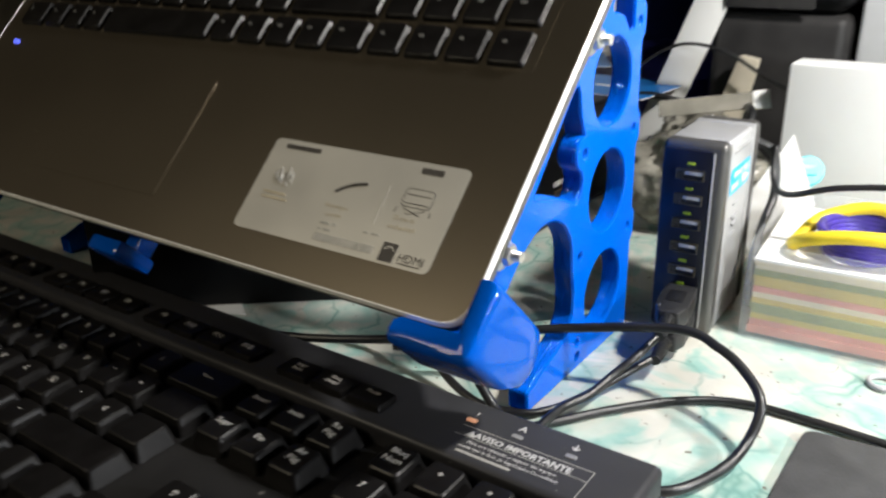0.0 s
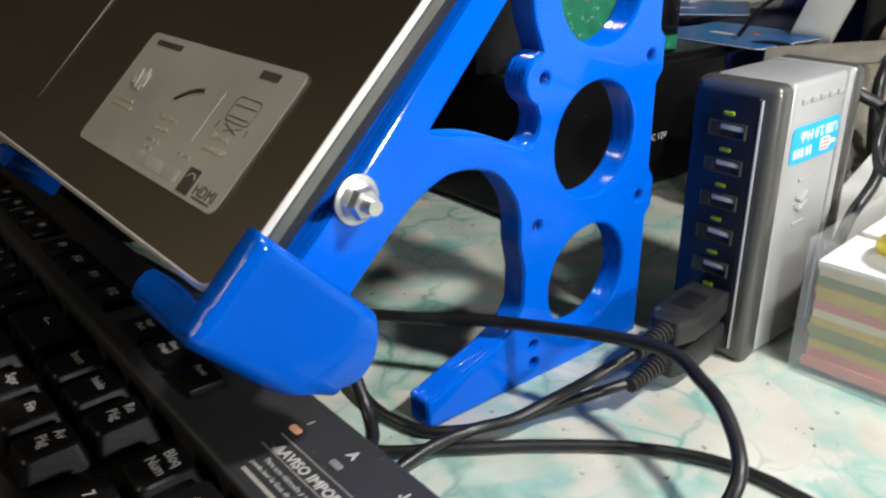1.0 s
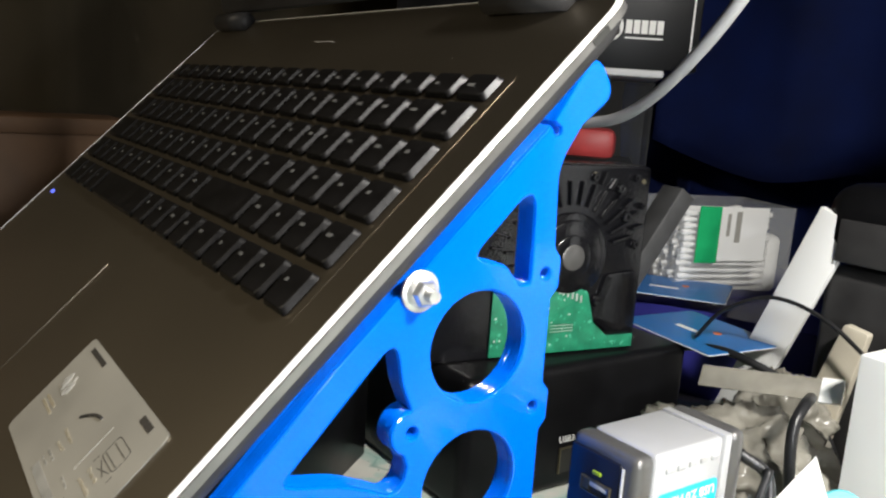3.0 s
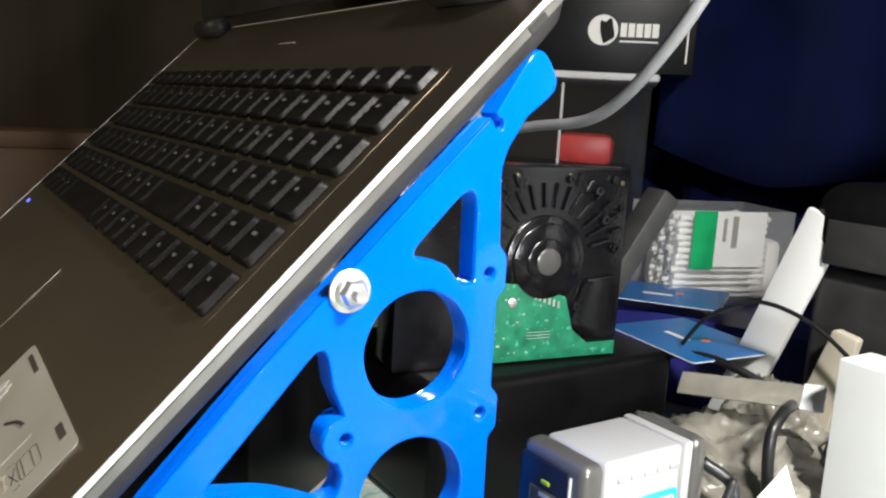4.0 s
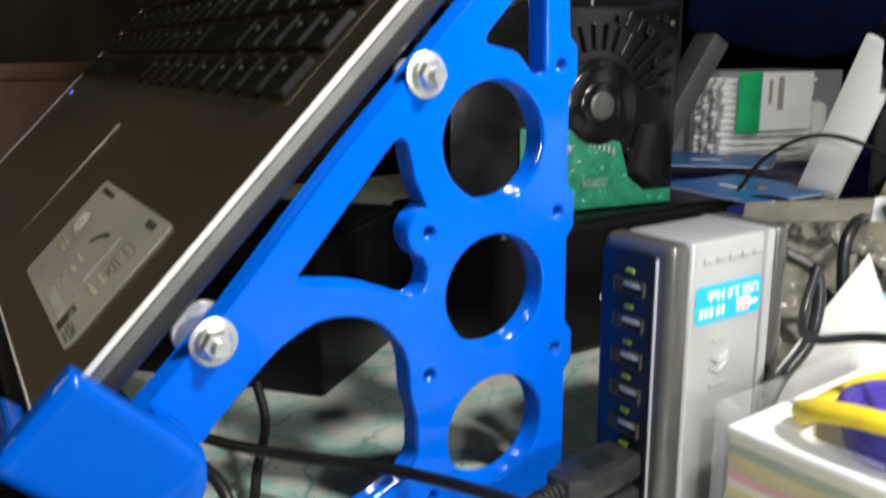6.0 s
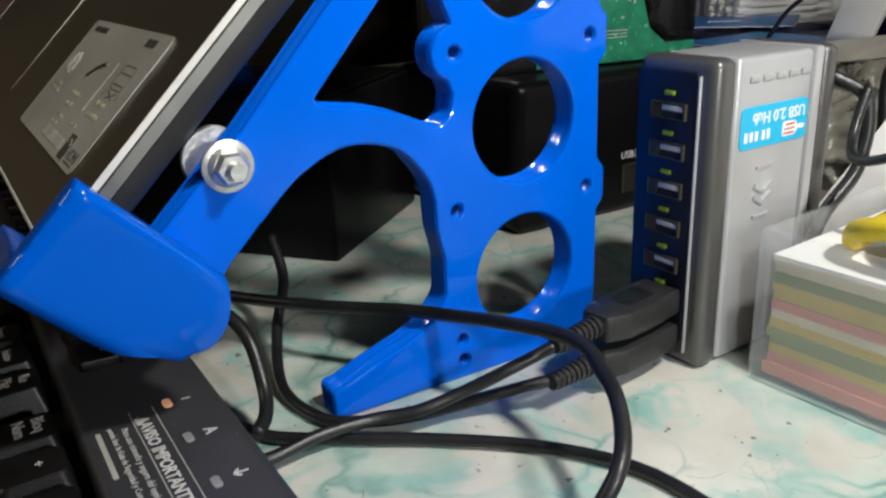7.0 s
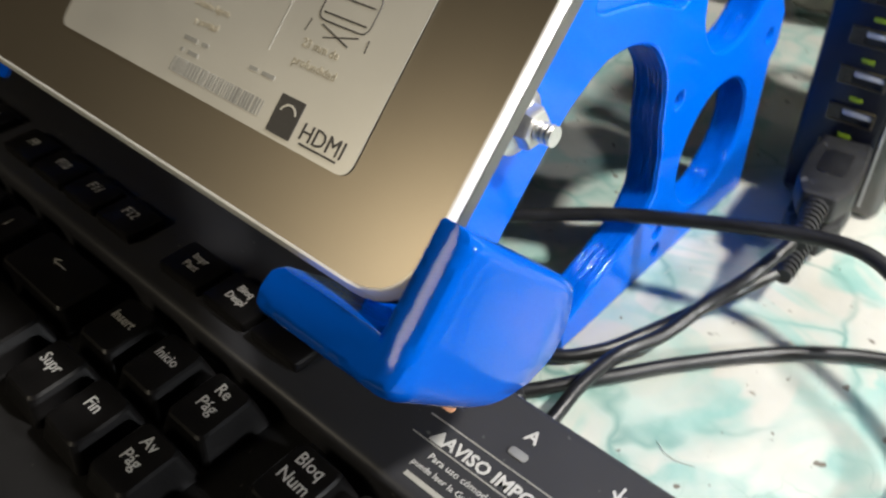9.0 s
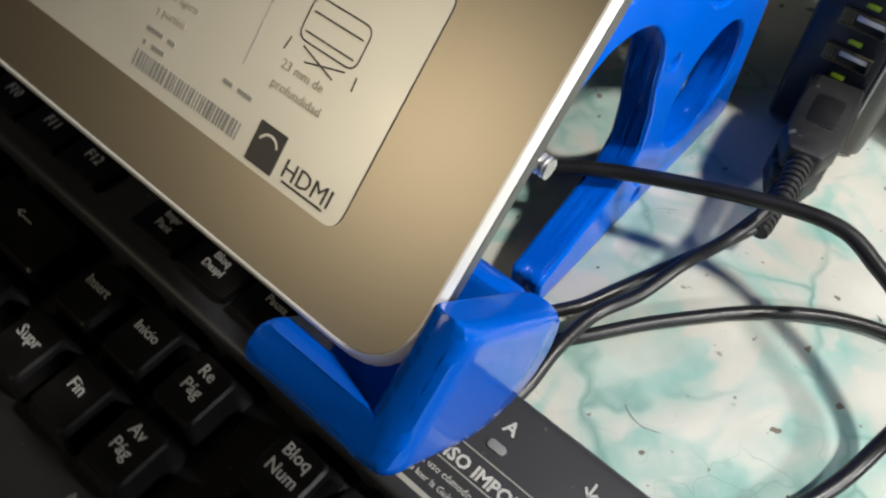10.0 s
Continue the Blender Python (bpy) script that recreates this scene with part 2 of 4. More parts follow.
def rounded(points, steps=6):
    """A closed outline from corners (x, y, radius)."""
    out, n = [], len(points)
    for i, (x, y, r) in enumerate(points):
        p = Vector((x, y))
        if r <= 0:
            out.append((x, y))
            continue
        a, b = Vector(points[i - 1][:2]) - p, Vector(points[(i + 1) % n][:2]) - p
        la, lb = a.length, b.length
        a.normalize(), b.normalize()
        ang = a.angle(b)
        t = min(r / max(0.05, math.tan(ang / 2)), 0.48 * la, 0.48 * lb)
        q0, q1 = p + a * t, p + b * t
        for s in range(steps + 1):
            f = s / steps
            q = q0 * (1 - f) ** 2 + p * 2 * f * (1 - f) + q1 * f ** 2
            out.append((q.x, q.y))
    return out


def flowing(points, steps=7):
    """A smooth open curve through points (x, y)."""
    ps = [Vector(p) for p in points]
    ps = [ps[0] * 2 - ps[1]] + ps + [ps[-1] * 2 - ps[-2]]
    out = []
    for a, b, c, d in zip(ps, ps[1:], ps[2:], ps[3:]):
        for k in range(steps):
            f = k / steps
            q = (b * 2 + (c - a) * f + (a * 2 - b * 5 + c * 4 - d) * f ** 2 + (b * 3 - a - c * 3 + d) * f ** 3) / 2
            out.append((q.x, q.y))
    out.append((ps[-2].x, ps[-2].y))
    return out


def circle(cx, cy, r, n=40, a0=0.0, a1=360.0):
    full = abs(a1 - a0) >= 360
    k = n if full else n - 1
    return [(cx + r * math.cos(radians(a0 + (a1 - a0) * i / k)), cy + r * math.sin(radians(a0 + (a1 - a0) * i / k))) for i in range(n)]


def slab_mesh(name, loops, depth, bevel, mat, layers=0):
    """A flat slab with holes: the outlines lie in x and y, the depth along z, centred."""
    cu = bpy.data.curves.new(name, "CURVE")
    cu.dimensions, cu.fill_mode, cu.extrude, cu.bevel_depth, cu.bevel_resolution = "2D", "BOTH", max(0.00002, depth / 2 - bevel), bevel, 1
    cu.offset = -bevel
    for pts in loops:
        sp = cu.splines.new("POLY")
        sp.points.add(len(pts) - 1)
        for q, (x, y) in zip(sp.points, pts):
            q.co = (x, y, 0, 1)
        sp.use_cyclic_u = True
    tmp = bpy.data.objects.new(name, cu)
    me = bpy.data.meshes.new_from_object(tmp)
    bpy.data.objects.remove(tmp)
    bpy.data.curves.remove(cu)
    me.name = name
    bm = bmesh.new()
    bm.from_mesh(me)
    bmesh.ops.remove_doubles(bm, verts=bm.verts, dist=0.000004)
    if layers:
        walls = [e for e in bm.edges if abs(e.verts[0].co.z - e.verts[1].co.z) > depth * 0.6]
        bmesh.ops.subdivide_edges(bm, edges=walls, cuts=layers, use_grid_fill=True)
        bm.normal_update()
        half = depth / 2 - bevel
        shift = {}
        for v in bm.verts:
            if abs(v.co.z) < half - 0.00005:
                k = round((v.co.z + half) / (2 * half) * (layers + 1))
                nv = Vector((v.normal.x, v.normal.y, 0))
                if nv.length > 0.1:
                    size = 0.00026 * (0.75 + 0.7 * noise.noise(Vector((v.co.x * 170, v.co.y * 170, k * 0.31))))
                    shift[v] = nv.normalized() * size * (-1, 0, 1, 0)[k % 4]
            elif abs(v.co.z) < depth / 2 - 0.00005:
                v.co.z += 0.00016 * noise.noise(v.co * 900)
        for v, d in shift.items():
            v.co += d
    bm.to_mesh(me)
    bm.free()
    me.set_sharp_from_angle(angle=radians(75 if layers else 38))
    if layers:
        for p in me.polygons:
            if abs(p.normal.z) > 0.9:
                p.use_smooth = False
    me.materials.clear()
    me.materials.append(mat)
    return me


def slab(name, loops, depth, bevel, mat, parent=None, m=None, label="", layers=0):
    ob = new(name, slab_mesh(name, loops, depth, bevel, mat, layers))
    ob.parent = parent
    if m is not None:
        ob.matrix_local = m
    if label:
        ob["label"] = label
    return ob


def lettering(name, words, size, mat, parent, m, label="", centre=True, bold=0.0):
    cu = bpy.data.curves.new(name, "FONT")
    cu.body, cu.size, cu.extrude, cu.offset = words, size, 0.00004, bold
    cu.resolution_u = 2
    if centre:
        cu.align_x, cu.align_y = "CENTER", "CENTER"
    tmp = bpy.data.objects.new(name, cu)
    me = bpy.data.meshes.new_from_object(tmp)
    bpy.data.objects.remove(tmp)
    bpy.data.curves.remove(cu)
    me.materials.clear()
    me.materials.append(mat)
    ob = new(name, me)
    ob.parent = parent
    ob.matrix_local = m
    if label:
        ob["label"] = label
    return ob


def smooth_path(points, per=10):
    """Catmull-Rom through the given points."""
    p = [Vector(q) for q in points]
    p = [p[0] * 2 - p[1]] + p + [p[-1] * 2 - p[-2]]
    out = []
    for i in range(1, len(p) - 2):
        for s in range(per):
            t = s / per
            a, b, c, d = p[i - 1:i + 3]
            out.append(0.5 * ((2 * b) + (c - a) * t + (2 * a - 5 * b + 4 * c - d) * t * t + (3 * b - a - 3 * c + d) * t ** 3))
    out.append(p[-2])
    return out


def add_tube(bm, path, radius, sides=10, caps=True):
    rings = []
    up = Vector((0, 0, 1))
    n = len(path)
    for i, p in enumerate(path):
        d = (path[min(i + 1, n - 1)] - path[max(i - 1, 0)]).normalized()
        s = d.cross(up)
        if s.length < 1e-3:
            s = d.cross(Vector((1, 0, 0)))
        s.normalize()
        w = s.cross(d)
        r = radius[i] if isinstance(radius, (list, tuple)) else radius
        rings.append([bm.verts.new(p + (s * math.cos(2 * math.pi * k / sides) + w * math.sin(2 * math.pi * k / sides)) * r) for k in range(sides)])
    for a, b in zip(rings, rings[1:]):
        for k in range(sides):
            bm.faces.new((a[k], a[(k + 1) % sides], b[(k + 1) % sides], b[k]))
    if caps:
        bm.faces.new(rings[0][::-1])
        bm.faces.new(rings[-1])
    return bm


def tube(name, points, radius, mat, parent=None, per=10, sides=10, label=""):
    return mesh_object(name, add_tube(bmesh.new(), smooth_path(points, per), radius, sides), mat, parent, None, label, smooth=True)


def lathe(name, profile, mat, parent=None, m=None, sides=32, label=""):
    """A turned body round local z from (radius, height) pairs."""
    bm = bmesh.new()
    rings = [[bm.verts.new((r * math.cos(2 * math.pi * k / sides), r * math.sin(2 * math.pi * k / sides), z)) for k in range(sides)] for r, z in profile]
    for a, b in zip(rings, rings[1:]):
        for k in range(sides):
            bm.faces.new((a[k], a[(k + 1) % sides], b[(k + 1) % sides], b[k]))
    bm.faces.new(rings[0][::-1])
    bm.faces.new(rings[-1])
    bmesh.ops.recalc_face_normals(bm, faces=bm.faces)
    return mesh_object(name, bm, mat, parent, m, label)


def rectangle(x0, y0, x1, y1, r):
    return rounded([(x0, y0, r), (x1, y0, r), (x1, y1, r), (x0, y1, r)], 5)


# local x, y, z to world y, z, x: outlines drawn in the upright plane of the stand
UPRIGHT = Matrix(((0, 0, 1, 0), (1, 0, 0, 0), (0, 1, 0, 0), (0, 0, 0, 1)))
MM = 0.001

# ---- the room ----
table = thing("table", "wooden desk covered with a cream and green marbled sheet", "table")
slab("tabletop", [rectangle(-0.75, -0.5, 0.75, 0.80, 0.01)], 0.03, 0.003, WOOD, table, pose(0, 0, -0.0165))
slab("marbled_cover", [rectangle(-0.745, -0.495, 0.745, 0.795, 0.01)], 0.0015, 0.0003, SHEET, table, pose(0, 0, -0.00075), "cream sheet with turquoise marbling")
for lx in (-0.7, 0.7):
    for ly in (-0.45, 0.75):
        box("leg", (lx - 0.03, ly - 0.03, -0.75), (lx + 0.03, ly + 0.03, -0.0315), WOOD, table, 0.003)
tagged(box("floor", (-2.0, -2.0, -0.80), (2.0, 1.6, -0.75), FLOORM), "dark tiled floor of a dim room", "floor", kind="structure")
tagged(box("ceiling", (-2.0, -2.0, 1.75), (2.0, 1.6, 1.80), CEIL), "plain white ceiling", "ceiling", kind="structure")
tagged(box("wall_north", (-2.0, 1.6, -0.80), (2.0, 1.7, 1.80), PLASTER), "plain tan plaster wall", "wall", kind="structure")
tagged(box("wall_south", (-2.0, -2.1, -0.80), (2.0, -2.0, 1.80), PLASTER), "plain tan plaster wall", "wall", kind="structure")
tagged(box("wall_west", (-2.1, -2.1, -0.80), (-2.0, 1.7, 1.80), PLASTER), "plain tan plaster wall", "wall", kind="structure")
tagged(box("wall_east", (2.0, -2.1, -0.80), (2.1, 1.7, 1.80), PLASTER), "plain tan plaster wall", "wall", kind="structure")

# ---- blue stand ----
stand = thing("laptop_stand", "glossy blue printed plastic stand holding the laptop on a slope", "laptop stand")
OUTLINE = rounded([(-3.5, 3, 0), (-3.5, 0, 2.4), (97.5, 0, 1), (97.6, 46.5, 3), (100.6, 50, 4), (100.6, 61, 4), (97.6, 64.5, 3), (97.3, 95.5, 3), (100.4, 99, 4),
                   (100.4, 110, 4), (97.2, 113.5, 3), (96.9, 144.5, 3), (100.2, 148, 4), (100.2, 159, 4), (97, 162.5, 3), (95.2, 191, 22), (104, 205, 12), (118, 216, 7),
                   (107.5, 231, 6), (91.4, 206.2, 0.4), (92.6, 204.6, 0.3), (94.4, 204.4, 1.4), (94.8, 201.6, 1.5), (92.0, 200.8, 1.5), (91.2, 203.2, 0.3), (89.6, 204.6, 0.4), (14, 129.8, 30), (-22.5, 90.0, 8), (-33.5, 79.6, 8), (-60, 54.0, 4), (-44, 44, 6), (-31.0, 54.2, 2)], 6)[:-3]
OUTLINE += flowing([(-29.0, 56.2), (-18.4, 66.4), (-7, 76.4), (7.5, 82.0), (22.5, 78.6), (31.3, 69.2), (34.0, 61.5)])
OUTLINE += rounded([(34.0, 61.4, 0), (34.4, 52, 4), (36.8, 42, 8), (36.6, 30, 6), (31, 22.5, 6), (21, 18, 8), (10, 14.5, 8), (0, 10.5, 3), (-4, 10, 3), (-3.5, 3, 0)], 6)
TRI_UP = rounded([(61.5, 160.5, 3), (76, 157.5, 9), (82.5, 150, 2), (87, 150.5, 2), (86.3, 186, 5)], 6)
TRI_LOW = rounded([(2.2, 93.6, 0), (-2.2, 95.2, 2.0), (34.5, 136.5, 4.5), (37.5, 121, 8), (41.3, 112.3, 0)], 6) + circle(42.5, 103.7, 8, 16, 98, 250) + flowing([(41.4, 92), (40.0, 86.6), (35.6, 83.8), (28.0, 86.8), (19.5, 90.2), (11, 92.2), (2.6, 93.5)])
HOLES = [circle(67, 130.2, 19.3, 48), circle(67.4, 80.8, 19.3, 48), circle(67.6, 31.6, 19.3, 48), TRI_UP, TRI_LOW]
HOLES += [circle(y, z, 2.15, 12) for y, z in ((42.5, 103.7), (41.6, 56.7), (42.6, 6.4), (42.0, 13.5), (92.9, 55.6), (93.1, 104.7), (93.3, 153.5))]
scaled = [[(a * MM, b * MM) for a, b in loop] for loop in [OUTLINE] + HOLES]
right_plate = slab("side_plate", scaled, 0.010, 0.0009, BLUE, stand, Matrix.Translation((-0.005, 0, 0)) @ UPRIGHT, "", 59)
left_plate = share("side_plate", right_plate.data, stand, Matrix.Translation((-0.3465, 0, 0)) @ UPRIGHT)

SLOPE = 44.6
LAP = pose(0, -0.0735, 0.0730, SLOPE, 0, 0)     # local x along the laptop's width, y up the slope, z out of the deck


def corner_cap():
    """An L-shaped corner wall: the outline in x and v, cut below along a rounded belly."""
    plan = rounded([(-0.0090, -0.0105, 0.0012), (0.0238, -0.0105, 0.0048), (0.0238, 0.0180, 0.0030), (0.0150, 0.0180, 0.0010), (0.0150, -0.0016, 0.0), (-0.0090, -0.0016, 0.0012)], 7)
    fine = []
    for a, b in zip(plan, plan[1:] + plan[:1]):
        n = max(1, int((Vector(b) - Vector(a)).length / 0.0011))
        fine += [(a[0] + (b[0] - a[0]) * k / n, a[1] + (b[1] - a[1]) * k / n) for k in range(n)]

    def belly(v):
        t = min(1, max(0, (v + 0.0105) / 0.0290))
        return -0.0235 - 0.0188 * math.sin(min(1, t / 0.52) * math.pi / 2) + 0.0085 * max(0, (t - 0.55) / 0.45) ** 2

    bm = bmesh.new()
    levels = [0.0055, 0.0051, 0.0040, 0.0022, 0.0]
    inset = [0.0026, 0.0012, 0.0004, 0.0, 0.0]
    centre = Vector((0.0194, -0.0060))

    def pull(x, v, d):
        # rounded rim: draw the outline in towards the middle of the wall
        near = Vector((0.0194, v)) if v > -0.0016 else (Vector((x, -0.0060)) if x < 0.0150 else centre)
        w = near - Vector((x, v))
        return Vector((x, v)) + (w.normalized() * min(d, w.length * 0.8) if w.length > 1e-6 else w)

    rings = []
    for z, d in zip(levels, inset):
        rough = 0.00022 if d > 0 or z > 0.002 else 0.0
        rings.append([bm.verts.new((*pull(x, v, d), z + rough * noise.noise(Vector((x, v, z)) * 750))) for x, v in fine])
    for f, d in ((0.0, 0.0), (0.6, 0.0), (0.93, 0.0005), (0.985, 0.0014), (1.0, 0.0028)):
        rings.append([bm.verts.new((*pull(x, v, d), -0.010 + (belly(v) + 0.010) * f)) for x, v in fine])
    for r0, r1 in zip(rings, rings[1:]):
        for k in range(len(fine)):
            m = (k + 1) % len(fine)
            bm.faces.new((r0[k], r0[m], r1[m], r1[k]))
    bm.faces.new(rings[0])
    bm.faces.new(rings[-1][::-1])
    bmesh.ops.recalc_face_normals(bm, faces=bm.faces)
    add_box(bm, (-0.009, -0.0040, -0.036), (0.0160, 0.0175, -0.0235), 0.002, 2)
    return bm


mesh_object("corner_cap", corner_cap(), BLUE_CAP, stand, LAP)
left_cap = corner_cap()
bmesh.ops.scale(left_cap, vec=(-1, 1, 1), verts=left_cap.verts)
bmesh.ops.translate(left_cap, vec=(-0.3515, 0, 0), verts=left_cap.verts)
bmesh.ops.reverse_faces(left_cap, faces=left_cap.faces)
mesh_object("corner_cap", left_cap, BLUE_CAP, stand, LAP)
box("middle_lip", (-0.200, -0.0100, -0.034), (-0.178, -0.0020, -0.0110), BLUE_CAP, stand, 0.002, LAP)
box("middle_strut", (-0.193, -0.0030, -0.0340), (-0.183, 0.215, -0.0240), BLUE_CAP, stand, 0.001, LAP)
mesh_object("crossbar", add_tube(bmesh.new(), [Vector((-0.3420, 0.207, -0.0290)), Vector((-0.0095, 0.207, -0.0290))], 0.0035, 12), BLUE_CAP, stand, LAP, "", True)

LIE = Matrix(((0, 0, 1, 0), (1, 0, 0, 0), (0, 1, 0, 0), (0, 0, 0, 1)))


def bolt_set(y, z, back=0.0086):
    b = thing("bolt", "zinc steel bolt with washers and a flanged nut through the stand", "bolt", Matrix.Translation((0, y, z)) @ LIE, "stand bolts")
    lathe("washer", [(0.0064, 0.0001), (0.0068, 0.0004), (0.0068, 0.0011), (0.0064, 0.0014)], STEEL, b, sides=40)
    lathe("washer", [(back - 0.0004, -0.0124), (back, -0.0120), (back, -0.0107), (back - 0.0004, -0.0103)], STEEL, b, sides=40)
    lathe("nut_flange", [(0.0053, 0.0014), (0.0053, 0.0021), (0.0043, 0.0029)], STEEL, b, sides=32)
    lathe("nut", [(0.0044, 0.0018), (0.0044, 0.0048), (0.0038, 0.0055)], STEEL, b, sides=6)
    bm = bmesh.new()
    path = [Vector((0, 0, -0.015 + i * 0.0004)) for i in range(62)]
    add_tube(bm, path, [0.0021 if i % 3 else 0.0017 for i in range(62)], 14)
    mesh_object("threaded_rod", bm, STEEL, b)


bolt_set(-0.0268, 0.0822)
bolt_set(0.0414, 0.1515, 0.0046)

# ---- laptop ----
laptop = thing("laptop", "open bronze laptop with black keys and a white palm-rest sticker", "laptop", LAP)
LX0, LX1, LD = -0.366, 0.0149, 0.252


def shell(name, profile, mat, label=""):
    """A closed body from (inset, height) steps round the laptop's rounded outline."""
    b = bmesh.new()
    rings = [[b.verts.new((x, y, z)) for x, y in rounded([(LX0 + i, i, 0.012), (LX1 - i, i, 0.012), (LX1 - i, LD - i, 0.012), (LX0 + i, LD - i, 0.012)], 8)] for i, z in profile]
    for r0, r1 in zip(rings, rings[1:]):
        for k in range(len(r0)):
            m = (k + 1) % len(r0)
            b.faces.new((r0[k], r0[m], r1[m], r1[k]))
    b.faces.new(rings[0])
    b.faces.new(rings[-1])
    bmesh.ops.recalc_face_normals(b, faces=b.faces)
    return mesh_object(name, b, mat, laptop, None, label)


shell("top_case", [(0.0015, 0.0), (0.0015, -0.0040)], DECK, "bronze metal palm rest")
shell("edge_band", [(0.00152, -0.0002), (0.0014, 0.0002), (0.0010, 0.0002), (0.0002, -0.0006), (0.0, -0.0010), (0.0005, -0.0012), (0.0014, -0.0012)], EDGE, "bright polished chamfer")
shell("side_band", [(0.0016, -0.0013), (0.0004, -0.0013), (0.0, -0.0016), (0.0001, -0.0043), (0.0010, -0.0047), (0.0040, -0.0048)], SIDE_GREY, "grainy grey side band")
shell("bottom_case", [(0.0012, -0.0049), (0.0020, -0.0065), (0.0042, -0.0100), (0.0075, -0.0120), (0.019, -0.0150)], UNDER, "dark plastic bottom case")
slab("touchpad", [rectangle(-0.266, 0.019, -0.160, 0.081, 0.002)], 0.0003, 0.0, DECK, laptop, pose(0, 0, 0.0001))
slab("keyboard_well", [rectangle(-0.352, 0.100, -0.002, 0.2095, 0.003)], 0.0004, 0.0, DECK, laptop, pose(0, 0, -0.00014))


def key_mesh(w, d, h, top, mat, name):
    bm = bmesh.new()
    a = rectangle(-w / 2, -d / 2, w / 2, d / 2, 0.0018)
    ins = top
    c = rectangle(-w / 2 + ins, -d / 2 + ins * 0.8, w / 2 - ins, d / 2 - ins * 0.5, 0.0022)
    lo = [bm.verts.new((x, y, 0)) for x, y in a]
    mid = [bm.verts.new((x + (p - x) * 0.85, y + (q - y) * 0.85, h * 0.93)) for (x, y), (p, q) in zip(a, c)]
    hi = [bm.verts.new((x * 0.97, y * 0.97, h)) for x, y in c]
    for r0, r1 in ((lo, mid), (mid, hi)):
        for i in range(len(r0)):
            j = (i + 1) % len(r0)
            bm.faces.new((r0[i], r0[j], r1[j], r1[i]))
    bm.faces.new(hi)
    bm.faces.new(lo[::-1])
    me = bpy.data.meshes.new(name)
    bm.to_mesh(me)
    bm.free()
    me.materials.append(mat)
    return me


cache = {}


def laptop_key(x0, x1, y0, y1):
    k = (round(x1 - x0, 4), round(y1 - y0, 4))
    if k not in cache:
        cache[k] = key_mesh(k[0], k[1], 0.0022, 0.0012, KEYCAP, "key")
    return share("key", cache[k], laptop, pose((x0 + x1) / 2, (y0 + y1) / 2, 0.0004))


bars = bmesh.new()
rng = random.Random(4)
ROWS_V = [(0.1025, 0.1185), (0.1212, 0.1372), (0.1399, 0.1559), (0.1586, 0.1746), (0.1773, 0.1933), (0.1958, 0.2070)]
UNIT, GAP = 0.0188, 0.0030
MAIN = [[1.3, 1, 1, 1, 4.6, 1, 1, 1, 1, 1.2], [1.2, 1, 1, 1, 1, 1, 1, 1, 1, 1, 1, 2.9], [1.8, 1, 1, 1, 1, 1, 1, 1, 1, 1, 1, 1, 1.3],
        [1.4, 1, 1, 1, 1, 1, 1, 1, 1, 1, 1, 1, 1, 0.7], [1, 1, 1, 1, 1, 1, 1, 1, 1, 1, 1, 1, 1, 1.1], [1] * 14]
for (v0, v1), row in zip(ROWS_V, MAIN):
    x = -0.350
    f = (0.264 + GAP) / sum(row)
    for w in row:
        laptop_key(x, x + w * f - GAP, v0, v1)
        if w < 2:
            add_box(bars, (x + 0.0042, v1 - 0.0066, 0.0027), (x + 0.0042 + rng.uniform(0.0015, 0.0035), v1 - 0.0052, 0.00276))
        x += w * f
    for c in range(4):
        xx = -0.0825 + c * 0.0198
        laptop_key(xx, xx + 0.0168, v0, v1)
        add_box(bars, (xx + 0.0045, v1 - 0.0068, 0.0027), (xx + 0.0045 + rng.uniform(0.0015, 0.004), v1 - 0.0054, 0.00276))
mesh_object("key_lettering", bars, LEGEND, laptop, None, "faint grey key legends")

# sticker on the palm rest
slab("sticker", [rectangle(-0.1052, 0.0156, -0.0075, 0.0577, 0.003)], 0.00012, 0.0, STICKER, laptop, pose(0, 0, 0.00029), "white specification sticker with small drawings")
SZ = 0.00042


def ink_bars(name, items, mat, label=""):
    if len(items) < 12:
        for x0, y0, x1, y1 in items:
            box(name, (x0, y0, SZ - 0.0001), (x1, y1, SZ + 0.00004), mat, laptop, 0.0, None, label)
        return
    b = bmesh.new()
    for x0, y0, x1, y1 in items:
        add_box(b, (x0, y0, SZ - 0.0001), (x1, y1, SZ + 0.00004))
    tagged(mesh_object(name, b, mat, laptop, None, label), kind="stuff")


ink_bars("printed_heading", [(-0.098, 0.0535, -0.079, 0.0555), (-0.0285, 0.0530, -0.0185, 0.0555)], INK)
ink_bars("printed_caption", [(-0.098, 0.0325 - k * 0.0022, -0.086 + k * 0.002, 0.0336 - k * 0.0022) for k in range(2)], FADED)
for words, x, y, size in (("Diseño ligero", -0.0585, 0.0330, 0.0021), ("y portátil", -0.0580, 0.0294, 0.0021), ("23 mm de", -0.0266, 0.0339, 0.0024), ("profundidad", -0.0259, 0.0303, 0.0024)):
    lettering("printed_caption", words, size, FADED, laptop, pose(x, y, SZ))
ink_bars("printed_note", [(-0.0625, 0.0250, -0.0580, 0.0259), (-0.0565, 0.0250, -0.0545, 0.0259), (-0.0620, 0.0224, -0.0612, 0.0233), (-0.0595, 0.0224, -0.0560, 0.0233), (-0.0412, 0.0252, -0.0388, 0.0260), (-0.0374, 0.0252, -0.0338, 0.0260)], GREYINK)
code = []
x = -0.0625
